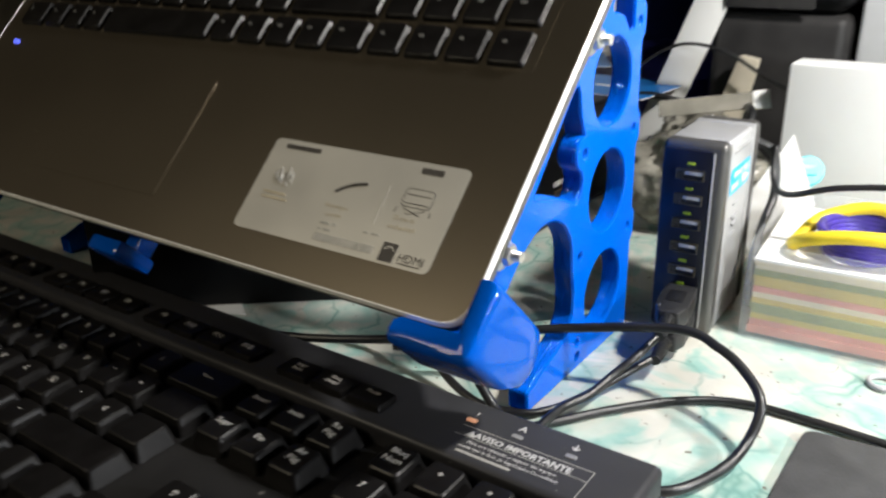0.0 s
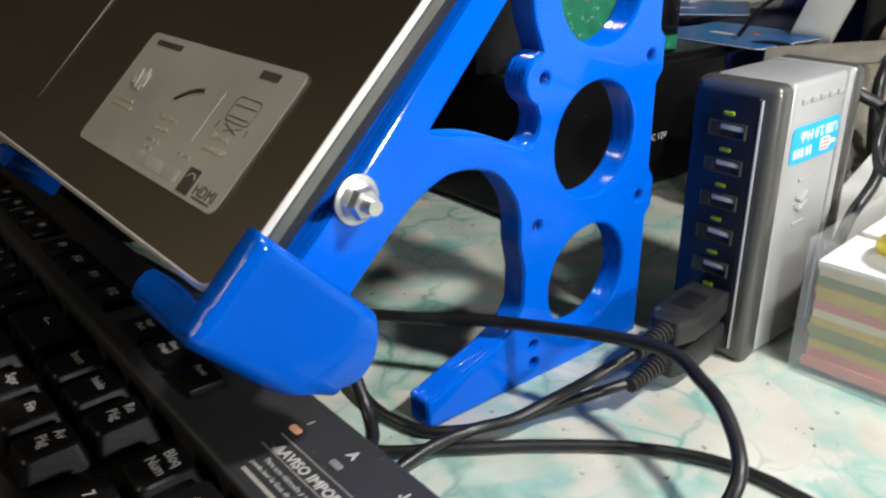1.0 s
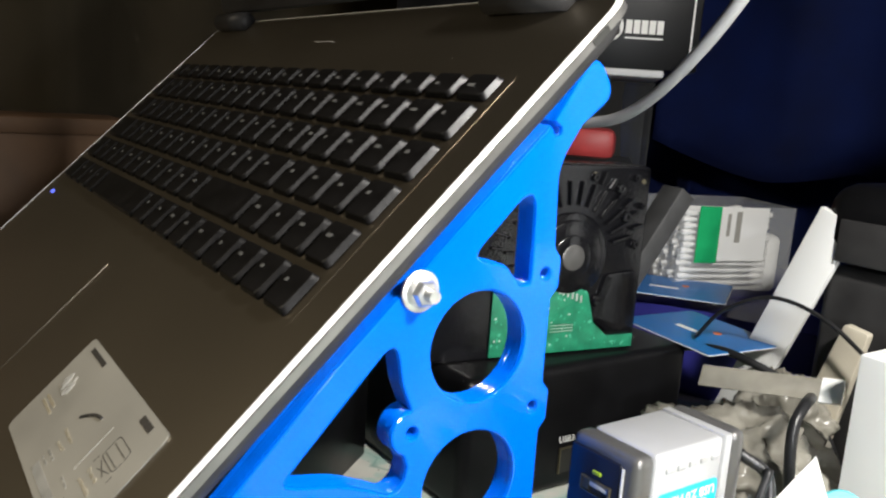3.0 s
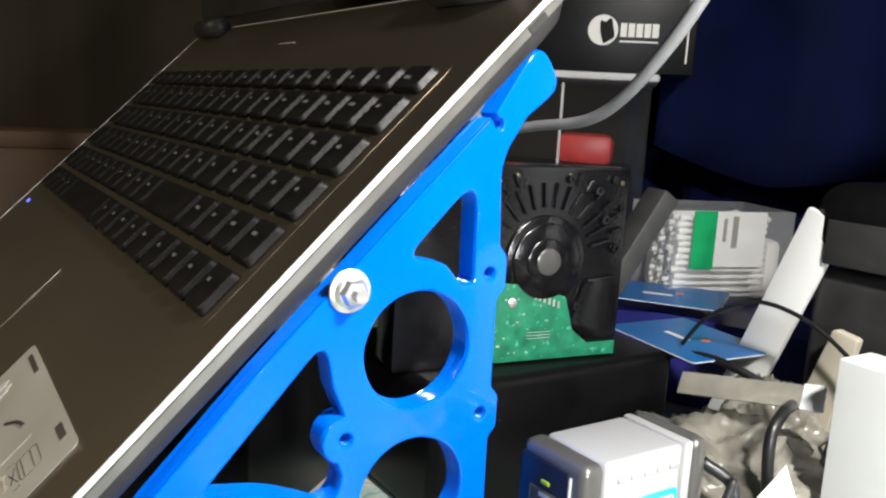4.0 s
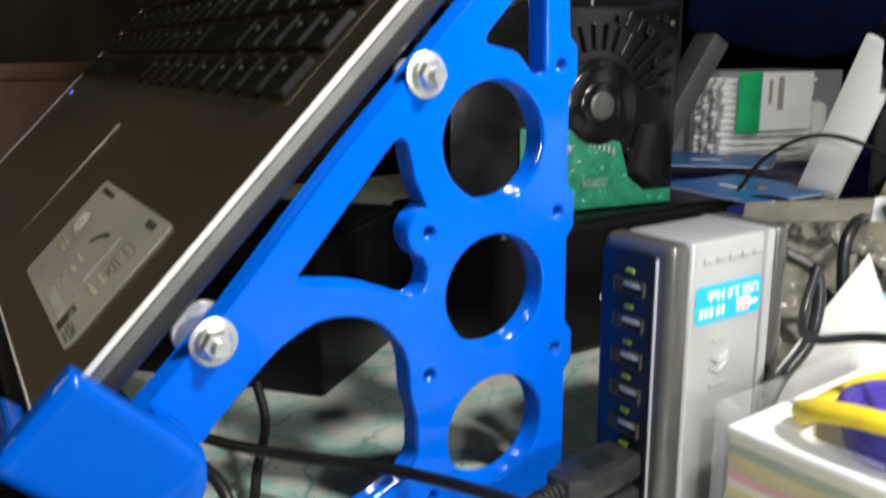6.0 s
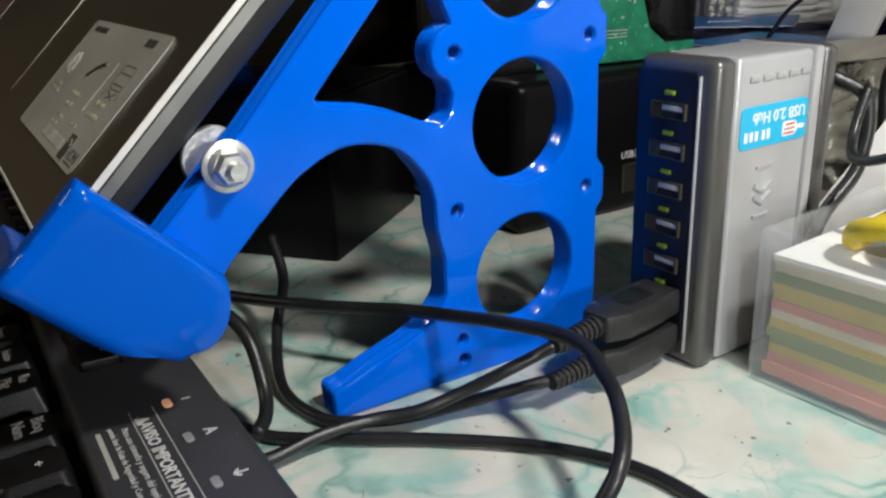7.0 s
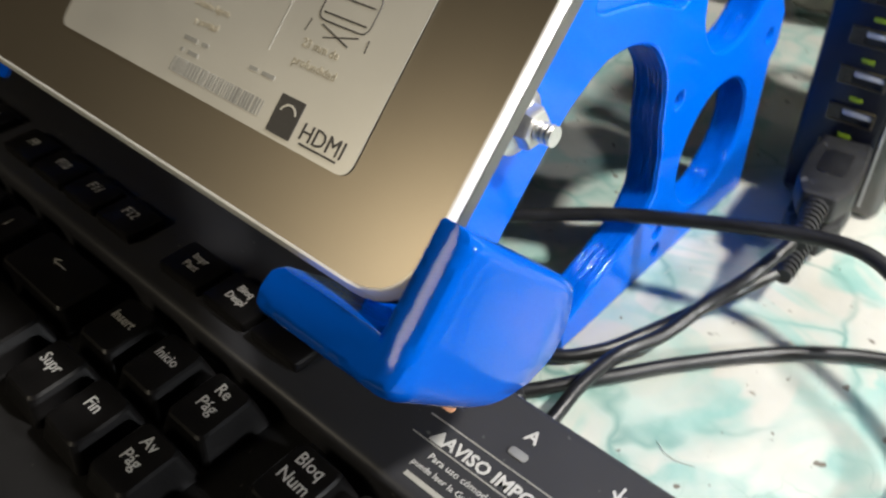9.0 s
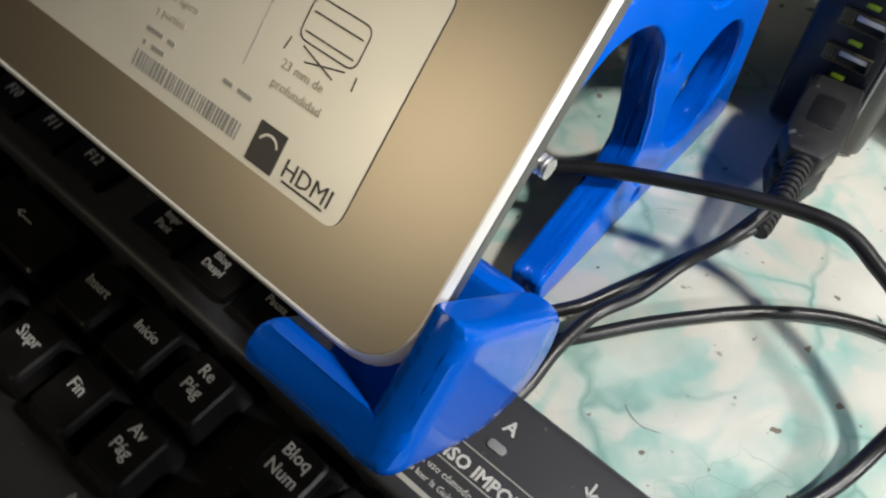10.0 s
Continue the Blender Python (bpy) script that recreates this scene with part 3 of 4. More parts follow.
while x < -0.0332:
    w = rng.choice((0.0003, 0.0005, 0.0008))
    code.append((x, 0.0180, x + w, 0.0212))
    x += w + rng.choice((0.0003, 0.0005))
ink_bars("barcode", code, GREYINK)
slab("energy_mark", [rectangle(-0.0300, 0.0166, -0.0235, 0.0240, 0.0003)], 0.0002, 0.0, INK, laptop, pose(0, 0, SZ), "small black square mark")
slab("energy_mark_arc", [[(a, b) for a, b in circle(-0.0266, 0.0203, 0.0024, 12, 20, 160)] + [(a, b) for a, b in circle(-0.0266, 0.0203, 0.0020, 12, 160, 20)]], 0.0001, 0.0, STICKER, laptop, pose(0, 0, SZ + 0.00012))
lettering("port_mark", "HDMI", 0.0046, INK, laptop, pose(-0.0162, 0.0193, SZ))
ink_bars("port_mark_line", [(-0.0210, 0.0170, -0.0114, 0.0174)], INK)


def ink_lines(name, paths, r, mat):
    b = bmesh.new()
    for p in paths:
        add_tube(b, [Vector((q[0], q[1], SZ - 0.00017)) for q in p], r, 5)
    return mesh_object(name, b, mat, laptop)


roll = rounded([(-0.031, 0.0390, 0.002), (-0.0180, 0.0390, 0.002), (-0.0180, 0.0465, 0.002), (-0.031, 0.0465, 0.002)], 5)
ink_lines("keyboard_drawing", [roll + [roll[0]], [(-0.0300, 0.0440), (-0.0190, 0.0440)], [(-0.0300, 0.0405), (-0.0190, 0.0405)], [(-0.029, 0.0382), (-0.021, 0.0360)], [(-0.0195, 0.0382), (-0.0275, 0.0360)],
                               [(-0.032, 0.0385), (-0.0325, 0.0360)], [(-0.0170, 0.0385), (-0.0168, 0.0362)]], 0.00022, INK)
ink_bars("divider_line", [(-0.0388, 0.0300, -0.0386, 0.0460)], GREYINK)
ink_lines("feather_drawing", [[(-0.0625 + 0.0135 * i / 10, 0.0390 + 0.0055 * i / 10 + 0.0012 * math.sin(i * 0.31)) for i in range(11)]], 0.0007, INK)
ink_lines("dancer_drawing", [[(-0.0965 + 0.010 * i / 12, 0.0405 + 0.0030 * math.sin(i * 1.9)) for i in range(13)], [(-0.0945, 0.0445), (-0.0925, 0.0375)], [(-0.0895, 0.0450), (-0.0885, 0.0370)]], 0.00055, GREYINK)

# hinge strip, badge, screen
lettering("badge", "— — —", 0.006, EDGE, laptop, pose(-0.175, 0.229, 0.0001), "small bright maker's badge as plain dashes")
for hx in (-0.33, -0.03):
    mesh_object("hinge", add_tube(bmesh.new(), [Vector((hx - 0.022, 0.246, 0.004)), Vector((hx + 0.022, 0.246, 0.004))], 0.0058, 16), UNDER, laptop, None, "dark hinge barrel", True)
lid = pose(0, 0.247, 0.004, 45.0 + 0.6, 0, 0)
slab("screen_lid", [rectangle(LX0, 0.006, LX1, 0.245, 0.010)], 0.007, 0.0015, UNDER, laptop, lid @ pose(0, 0, -0.006), "black screen lid")
slab("screen_panel", [rectangle(LX0 + 0.018, 0.024, LX1 - 0.018, 0.228, 0.001)], 0.0006, 0.0, SCREEN, laptop, lid @ pose(0, 0, -0.0022), "dark glossy screen")
slab("lock_slot", [rectangle(-0.0040, -0.0012, 0.0040, 0.0012, 0.0008)], 0.0008, 0.0, HOLE, laptop, Matrix.Translation((LX1 - 0.0001, 0.232, -0.0030)) @ UPRIGHT)
slab("status_light", [rectangle(-0.3465, 0.089, -0.3405, 0.0915, 0.0008)], 0.0004, 0.0, glow("blue_led", (0.10, 0.14, 0.9), 1.2), laptop, pose(0, 0, 0.0001), "small blue light")

# ---- desktop keyboard ----
KB = thing("keyboard", "dusty black desktop keyboard with white Spanish legends", "keyboard")
bm = bmesh.new()
add_box(bm, (-0.387, -0.205, 0.002), (0.073, -0.037, 0.0155), 0.004, 3)
mesh_object("case", bm, BOARD, KB)
box("back_strip", (-0.386, -0.0735, 0.008), (0.0725, -0.0375, 0.0238), STRIP, KB, 0.0030, None, "charcoal strip with indicator lights", 3)
box("front_strip", (-0.386, -0.2045, 0.008), (0.0725, -0.1795, 0.0185), BOARD, KB, 0.003)
for fx in (-0.36, 0.04):
    for fy in (-0.19, -0.05):
        box("rubber_foot", (fx, fy, 0.0), (fx + 0.02, fy + 0.008, 0.003), RUBBER, KB)
board_cache = {}


def board_key(x, y, w=1.0, d=1.0, words=None):
    k = (w, d)
    if k not in board_cache:
        board_cache[k] = key_mesh(0.0184 * w + 0.0006 * (w - 1), 0.0182 * d + 0.0008 * (d - 1), 0.0080, 0.0030, KEYCAP, "key")
    key = share("key", board_cache[k], KB, pose(x, y, 0.0148, 2, 0, 0))
    if words:
        lines = words.split("/")
        for i, wd in enumerate(lines):
            lettering("legend", wd, 0.0042 if len(wd) < 5 else 0.0036, PRINT, key, pose(-0.0002, 0.0020 + 0.0024 * (len(lines) - 1) / 1 - 0.0046 * i, 0.00806), bold=0.00004)


PITCH = 0.01905
LET = [["F1", "F2", "F3", "F4"], ["F5", "F6", "F7", "F8"], ["F9", "F10", "F11", "F12"]]
board_key(-0.3645, -0.0860 + 0.0, words="º")
YR = [-0.0848, -0.1036, -0.1226, -0.1416, -0.1606]
for g, names in enumerate(LET):
    for i, wd in enumerate(names):
        cx = -0.1075 - 0.019 * (3 - i) - 0.0855 * (2 - g)
        slab("function_key", [rectangle(-0.0085, -0.0058, 0.0085, 0.0058, 0.0012)], 0.004, 0.0008, KEYCAP, KB, pose(cx, -0.0612, 0.0246))
        lettering("legend", wd, 0.0042, PRINT, KB, pose(cx, -0.0605, 0.02672), bold=0.00004)
for cx, wd in ((-0.0755, "Impr/Pant"), (-0.0565, "Bloq/Despl"), (-0.0372, "Pausa")):
    slab("function_key", [rectangle(-0.0085, -0.0058, 0.0085, 0.0058, 0.0012)], 0.004, 0.0008, KEYCAP, KB, pose(cx, -0.0612, 0.0246))
    for i, q in enumerate(wd.split("/")):
        lettering("legend", q, 0.0030, PRINT, KB, pose(cx, -0.0592 - 0.0032 * i, 0.02672), bold=0.00003)
NUMROW = list("1234567890'¡")
for i, wd in enumerate(NUMROW):
    board_key(-0.3645 + PITCH * (i + 1), YR[0], words=wd)
board_key(-0.0975 - 0.0095, YR[0], 2.0, 1.0, "<—")
for r, (off, txt) in enumerate(((1.5, "QWERTYUIOP`+"), (1.75, "ASDFGHJKLÑ´ç"), (1.25, "<ZXCVBNM,.-"))):
    board_key(-0.3740 + PITCH * off / 2, YR[r + 1], off)
    for i, wd in enumerate(txt):
        board_key(-0.3740 + PITCH * (off + i + 0.5), YR[r + 1], words=wd)
    w = 15 - off - len(txt)
    board_key(-0.3740 + PITCH * (15 - w / 2), YR[r + 1], w)
x = -0.3740
for w in (1.5, 1.25, 1.25, 6.25, 1.25, 1.25, 1.0, 1.25):
    board_key(x + PITCH * w / 2, YR[4], w)
    x += PITCH * w
NAVX = (-0.0750, -0.0560, -0.0370)
for x, wd in zip(NAVX, ("Insert", "Inicio", "Re/Pág")):
    board_key(x, YR[0], words=wd)
for x, wd in zip(NAVX, ("Supr", "Fin", "Av/Pág")):
    board_key(x, YR[1], words=wd)
board_key(NAVX[1], YR[3], words="↑")
for x, wd in zip(NAVX, "←↓→"):
    board_key(x, YR[4], words=wd)
PADX = (-0.0075, 0.0115, 0.0306, 0.0496)
for r, row in enumerate((("Bloq/Num", "/", "*", "-"), "789", "456", "123")):
    for x, wd in zip(PADX, row):
        board_key(x, YR[r], words=wd if wd != "/" else "÷")
board_key(PADX[3], (YR[1] + YR[2]) / 2, 1.0, 2.0, "+")
board_key(PADX[3], (YR[3] + YR[4]) / 2, 1.0, 2.0, "Intro")
board_key((PADX[0] + PADX[1]) / 2, YR[4], 2.0, 1.0, "0")
board_key(PADX[2], YR[4], words=".")
# indicator lights and the notice
for x, mat in ((0.003, ORANGE), (0.0225, LENS), (0.0440, LENS)):
    slab("indicator_light", [rounded([(-0.0022, -0.0011, 0.001), (0.0022, -0.0011, 0.001), (0.0022, 0.0011, 0.001), (-0.0022, 0.0011, 0.001)], 5)], 0.0006, 0.0001, mat, KB, pose(x, -0.0512, 0.0239))
lettering("indicator_mark", "1", 0.0034, PRINT, KB, pose(0.003, -0.0465, 0.02386))
lettering("indicator_mark", "A", 0.0044, PRINT, KB, pose(0.0222, -0.0458, 0.02386), bold=0.0001)
lettering("indicator_mark", "↓", 0.0048, PRINT, KB, pose(0.0432, -0.0458, 0.02386), bold=0.0001)
lettering("notice_heading", "AVISO IMPORTANTE", 0.0042, PRINT, KB, pose(0.0285, -0.0585, 0.02386), bold=0.00012)
slab("notice_triangle", [rounded([(0.0058, -0.0602, 0.0003), (0.0098, -0.0602, 0.0003), (0.0078, -0.0566, 0.0003)], 3)], 0.0001, 0.0, PRINT, KB, pose(0, 0, 0.0239))
lettering("notice_text", "Para uso cómodo y seguro del equipo,", 0.0023, PRINT, KB, pose(0.0270, -0.0632, 0.02386))
lettering("notice_text", "puede leer la Guía de Seguridad y Comodidad.", 0.0021, PRINT, KB, pose(0.0270, -0.0662, 0.02386))
bm = bmesh.new()
add_box(bm, (0.008, -0.0698, 0.02375), (0.030, -0.0686, 0.02388))
mesh_object("notice_bar", bm, GREYINK, KB)
bm = bmesh.new()
for y in (-0.0550, -0.0608):
    add_box(bm, (0.002, y, 0.02375), (0.0545, y + 0.0003, 0.02388))
add_box(bm, (0.0545, -0.0715, 0.02375), (0.0548, -0.0547, 0.02388))
mesh_object("notice_frame", bm, GREYINK, KB)

# ---- hub ----
hub = thing("hub", "silver and gunmetal seven-port hub standing on its end", "hub", pose(0.026, 0.104, 0.0, 0, 0, 1.5))
HX = 0.0155
box("front_bezel", (-HX, 0, 0.0), (HX, 0.010, 0.0990), GUN, hub, 0.0035, None, "gunmetal bezel", 4)
box("body", (-HX + 0.0008, 0.010, 0.0008), (HX - 0.0008, 0.047, 0.0985), SILVER, hub, 0.002, None, "", 3)
box("body_half", (-HX + 0.0006, 0.0475, 0.0006), (HX - 0.0006, 0.052, 0.0987), SILVER, hub, 0.001)
box("back_bezel", (-HX, 0.052, 0.0), (HX, 0.060, 0.0990), GUN, hub, 0.0035, None, "gunmetal bezel", 4)
box("port_panel", (-0.0142, -0.0012, 0.004), (0.0092, 0.0015, 0.0950), NAVY, hub, 0.0012)
for i in range(7):
    z = 0.0830 - 0.0122 * i
    bm = bmesh.new()
    for a, b in (((-0.0072, -0.0024, z - 0.0025), (0.0062, -0.0008, z - 0.0022)), ((-0.0072, -0.0024, z + 0.0022), (0.0062, -0.0008, z + 0.0025)),
                 ((-0.0072, -0.0024, z - 0.0022), (-0.0066, -0.0008, z + 0.0022)), ((0.0056, -0.0024, z - 0.0022), (0.0062, -0.0008, z + 0.0022))):
        add_box(bm, a, b)
    port = mesh_object("port", bm, PORT, hub)
    box("port_inside", (-0.0066, -0.00135, z - 0.0022), (0.0056, -0.0010, z + 0.0022), HOLE, port)
    box("port_tongue", (-0.0030, -0.0021, z + 0.0001), (0.0054, -0.0012, z + 0.0017), TONGUE, port, 0.0002)
    for c in range(3):
        box("port_contact", (-0.0062 + c * 0.0010, -0.0020, z - 0.0020), (-0.0057 + c * 0.0010, -0.0012, z + 0.0020), PORT, port)
    box("port_light", (-0.0024, -0.0021, z + 0.0047), (0.0014, -0.0010, z + 0.0060), LED, hub, 0.0003)
box("panel_trim", (0.0094, -0.0010, 0.005), (0.0101, 0.0012, 0.0940), SILVER, hub, 0.0002)
SIDE = Matrix(((0, 0, 1, 0), (1, 0, 0, 0), (0, 1, 0, 0), (0, 0, 0, 1)))
slab("label", [rectangle(0.0125, 0.0705, 0.0455, 0.0835, 0.0025)], 0.0004, 0.0, CYAN, hub, Matrix.Translation((HX - 0.0007, 0, 0)) @ SIDE, "cyan label with upside-down white lettering")
FLIP = Matrix.Translation((HX - 0.00045, 0, 0)) @ SIDE
lettering("label_lettering", "USB 2.0 Hub", 0.0050, WHITE, hub, FLIP @ pose(0.0310, 0.0797, 0, 0, 0, 180), bold=0.00008)
slab("label_mark", [rounded([(0.0330, 0.0722, 0.001), (0.0395, 0.0722, 0.002), (0.0405, 0.0738, 0.0005), (0.0440, 0.0738, 0.0003), (0.0440, 0.0752, 0.0003), (0.0405, 0.0752, 0.0005), (0.0395, 0.0768, 0.002), (0.0330, 0.0768, 0.001)], 4)], 0.0002, 0.0, WHITE, hub, FLIP)
for k in range(3):
    box("label_stripe", (HX - 0.0005, 0.0335 + 0.0004 * k, 0.0728 + 0.0014 * k), (HX - 0.00025, 0.0392, 0.0733 + 0.0014 * k), RED, hub)
bm = bmesh.new()
for a in (0.0145, 0.0170, 0.0195, 0.0228, 0.0252):
    add_box(bm, (0.0, a, 0.0727), (0.0002, a + 0.0015, 0.0757))
mesh_object("label_bars", bm, WHITE, hub, Matrix.Translation((HX - 0.0005, 0, 0)))
for i in range(5):
    box("vent_rib", (HX - 0.0012, 0.0155 + i * 0.0062, 0.0908), (HX - 0.0002, 0.0200 + i * 0.0062, 0.0928), SILVER, hub, 0.0003)
bm = bmesh.new()
for z in (0.0635, 0.0475):
    add_box(bm, (HX - 0.0009, 0.022, z), (HX - 0.0002, 0.030, z + 0.0008))
for k in range(2):
    for sgn in (0, 1):
        m = pose(HX - 0.0005, 0.026 + (0.0022 if sgn else -0.0022), 0.057 - 0.0035 * k, 30 if sgn else -30)
        b2 = bmesh.new()
        add_box(b2, (-0.0004, -0.0026, -0.0006), (0.0004, 0.0026, 0.0006))
        bmesh.ops.transform(b2, matrix=m, verts=b2.verts)
        tmp = bpy.data.meshes.new("chevron")
        b2.to_mesh(tmp)
        b2.free()
        bm.from_mesh(tmp)
mesh_object("chevron_mark", bm, SILVER, hub)


def plug(zc, dx, yaw):
    p = thing("usb_plug", "black moulded cable plug pushed into the hub", "plug", pose(0.0252 + dx, 0.1015, zc, 0, 0, yaw), "plugs in the hub")
    prof = rounded([(-0.0072, 0.0, 0.001), (0.0072, 0.0, 0.001), (0.0082, -0.012, 0.003), (0.0078, -0.026, 0.003), (0.0048, -0.034, 0.002), (-0.0048, -0.034, 0.002), (-0.0078, -0.026, 0.003), (-0.0082, -0.012, 0.003)], 4)
    slab("plug_body", [prof], 0.0088, 0.0014, RUBBER, p)
    slab("grip_mark", [rectangle(-0.004, -0.022, 0.004, -0.009, 0.0015)], 0.0006, 0.0001, CABLE, p, pose(0, 0, 0.0044))
    mesh_object("metal_shell", add_box(bmesh.new(), (-0.006, 0.0, -0.0022), (0.006, 0.0028, 0.0022)), PORT, p)
    relief = mesh_object("strain_relief", add_tube(bmesh.new(), [Vector((0, -0.033, 0)), Vector((0, -0.052, 0))], 0.0024, 10), RUBBER, p)
    for i in range(8):
        mesh_object("rib", add_tube(bmesh.new(), [Vector((0, -0.034 - i * 0.0021, 0)), Vector((0, -0.0354 - i * 0.0021, 0))], 0.0036 - i * 0.00012, 12), RUBBER, relief)


plug(0.0232, 0.0022, 9)
plug(0.0110, 0.0022, 8)

# ---- cables ----
def cable(label, pts, r=0.0021, mat=CABLE, group="desk cables"):
    ob = tube("cable", pts, r, mat)
    return tagged(ob, label, "cable", group)


cable("black cable looping up over the desk and back to the keyboard", [(-0.17, -0.03, 0.010), (-0.12, -0.026, 0.013), (-0.0716, -0.0103, 0.0181), (-0.0337, 0.0085, 0.0226), (-0.0018, 0.0290, 0.0262), (0.0446, 0.0449, 0.0319), (0.0640, 0.0425, 0.0296), (0.0772, 0.0364, 0.0250), (0.0868, 0.0262, 0.0190),
      (0.0862, 0.0150, 0.0080), (0.0819, -0.002, 0.0036), (0.0710, -0.0235, 0.0034), (0.052, -0.033, 0.0030), (0.040, -0.036, 0.0030)], 0.0021)
cable("black cable lying across the marbled sheet", [(-0.045, -0.038, 0.004), (-0.0057, -0.0275, 0.0022), (0.0126, -0.0078, 0.0022), (0.0279, 0.0129, 0.0022), (0.0490, 0.0359, 0.0022), (0.0721, 0.0498, 0.0022), (0.1003, 0.0522, 0.0022), (0.1494, 0.0495, 0.0022), (0.24, 0.04, 0.0022)], 0.0019)
cable("black cable running from the hub plug to the keyboard", [(0.0345, 0.0515, 0.0226), (0.0301, 0.0369, 0.0171), (0.0245, 0.0263, 0.0115), (0.0205, 0.0130, 0.0078), (0.0150, 0.0010, 0.0064), (0.0136, -0.0142, 0.0064), (0.0140, -0.0280, 0.0050), (0.012, -0.042, 0.004)], 0.0019)
cable("black cable running from the lower hub plug", [(0.0330, 0.0520, 0.0108), (0.0275, 0.0400, 0.0085), (0.0205, 0.0270, 0.0050), (0.0140, 0.0140, 0.0024), (0.0080, 0.0010, 0.0022), (-0.002, -0.0085, 0.0022), (-0.024, -0.0110, 0.0030), (-0.050, -0.002, 0.010), (-0.066, 0.008, 0.022), (-0.08, 0.010, 0.034)], 0.0019)
cable("black cable hanging from under the stand", [(-0.05, -0.030, 0.030), (-0.030, -0.026, 0.032), (-0.018, -0.022, 0.026), (-0.008, -0.022, 0.014), (0.000, -0.025, 0.0095), (0.006, -0.030, 0.0085)], 0.0021)

# ---- clear box with paper block ----
nb = thing("paper_block_box", "clear acrylic box holding a striped block of coloured notes", "paper box", pose(0.0530, 0.1145, 0, 0, 0, 4))
bw, bd, bh = 0.098, 0.098, 0.050
for a, b in (((0, 0, 0), (bw, 0.002, bh)), ((0, bd - 0.002, 0), (bw, bd, bh)), ((0, 0.002, 0), (0.002, bd - 0.002, bh)), ((bw - 0.002, 0.002, 0), (bw, bd - 0.002, bh))):
    box("acrylic_wall", a, b, CLEAR, nb, 0.0004)
box("acrylic_base", (0.002, 0.002, 0.0005), (bw - 0.002, bd - 0.002, 0.0025), CLEAR, nb)
z = 0.0028
for h, mat in ((0.0040, PINK), (0.0034, PINK), (0.0030, MUSTARD), (0.0026, OLIVE), (0.0030, OLIVE), (0.0028, MUSTARD), (0.0030, PAPER), (0.0032, PINK), (0.0030, MUSTARD), (0.0024, MUSTARD), (0.0036, OLIVE), (0.0026, PAPER), (0.0014, PAPER)):
    j = rng.uniform(-0.0007, 0.0007)
    box("note_layer", (0.0035 + j, 0.0032 + j, z), (bw - 0.004 + j, bd - 0.004, z + h - 0.0001), mat, nb)
    z += h
box("top_note", (0.0030, 0.0030, z), (bw - 0.0035, bd - 0.0035, z + 0.0012), WHITE, nb, 0.0, None, "bright white top note")
TOPZ = z + 0.0012

wires = thing("wire_bundle", "purple wire bundle tied with bright yellow band", "wire bundle")
b0 = Vector((0.098, 0.150, TOPZ + 0.0075))
for i in range(5):
    pts = [b0 + Vector((0.017 * math.cos(a) * (1 + 0.05 * i), 0.022 * math.sin(a), 0.0022 * i - 0.004)) for a in [k * 0.7 + i * 0.2 for k in range(9)]]
    tube("wire", pts, 0.0022, PURPLE, wires, 6, 8)
tube("yellow_tie", [b0 + Vector((-0.030, -0.012, -0.004)), b0 + Vector((-0.022, -0.022, 0.003)), b0 + Vector((-0.004, -0.024, 0.008)), b0 + Vector((0.018, -0.020, 0.008)), b0 + Vector((0.03, -0.014, 0.0))], 0.0035, YELLOW, wires, 8, 8, "bright yellow band")
tube("yellow_tie", [b0 + Vector((-0.030, -0.012, -0.004)), b0 + Vector((-0.022, 0.012, 0.004)), b0 + Vector((0.0, 0.020, 0.010)), b0 + Vector((0.022, 0.018, 0.004))], 0.0033, YELLOW, wires, 8, 8, "bright yellow band")
cable("thin black cable arching over the paper block", [(0.047, 0.170, 0.085), (0.050, 0.160, 0.070), (0.060, 0.150, 0.066), (0.085, 0.148, 0.074), (0.12, 0.150, 0.076), (0.17, 0.150, 0.06), (0.22, 0.15, 0.003)], 0.0016)
cable("black hub power cable hanging behind it", [(0.036, 0.166, 0.088), (0.046, 0.172, 0.080), (0.050, 0.165, 0.060), (0.049, 0.150, 0.045), (0.0485, 0.14, 0.02), (0.048, 0.15, 0.003), (0.046, 0.19, 0.003)], 0.0022)

# ---- white things behind ----
sheet = thing("white_box", "upright white cardboard box with crisp corners", "box", pose(0.030, 0.253, 0, 0, 0, 0))
slab("front_face", [rectangle(0, 0, 0.20, 0.1145, 0.0016)], 0.022, 0.0007, WHITE, sheet, pose(0, 0.011, 0, 90, 0, 0))
box("seam", (0.004, 0.0104, 0.1143), (0.196, 0.0116, 0.1148), GREYBOX, sheet)
card = thing("white_card", "stiff white card leaning with its corner up", "card")
slab("card_sheet", [[(0, 0), (0.026, 0.030), (0.010, 0.070), (-0.022, 0.012)]], 0.0008, 0.0, WHITE, card, pose(0.040, 0.192, 0.016, 90, 0, 25))
cap_t = thing("teal_cap", "small teal plastic bottle cap", "cap", pose(0.052, 0.215, 0.058, 60, 0, 30))
lathe("cap_body", [(0.008, 0.0), (0.0088, 0.001), (0.0088, 0.012), (0.0078, 0.0135)], TEAL, cap_t)
box("cap_tab", (-0.010, -0.003, 0.0125), (0.004, 0.003, 0.0150), TEAL, cap_t, 0.0008)
bottle = thing("small_bottle", "small hazy plastic bottle under a teal cap", "bottle", pose(0.053, 0.222, 0.0))
lathe("bottle_body", [(0.012, 0), (0.013, 0.002), (0.013, 0.040), (0.007, 0.052), (0.007, 0.057)], HAZY, bottle)

# ---- dock and hard drive ----
dock = thing("drive_dock", "black plastic drive dock with rear ports", "drive dock")
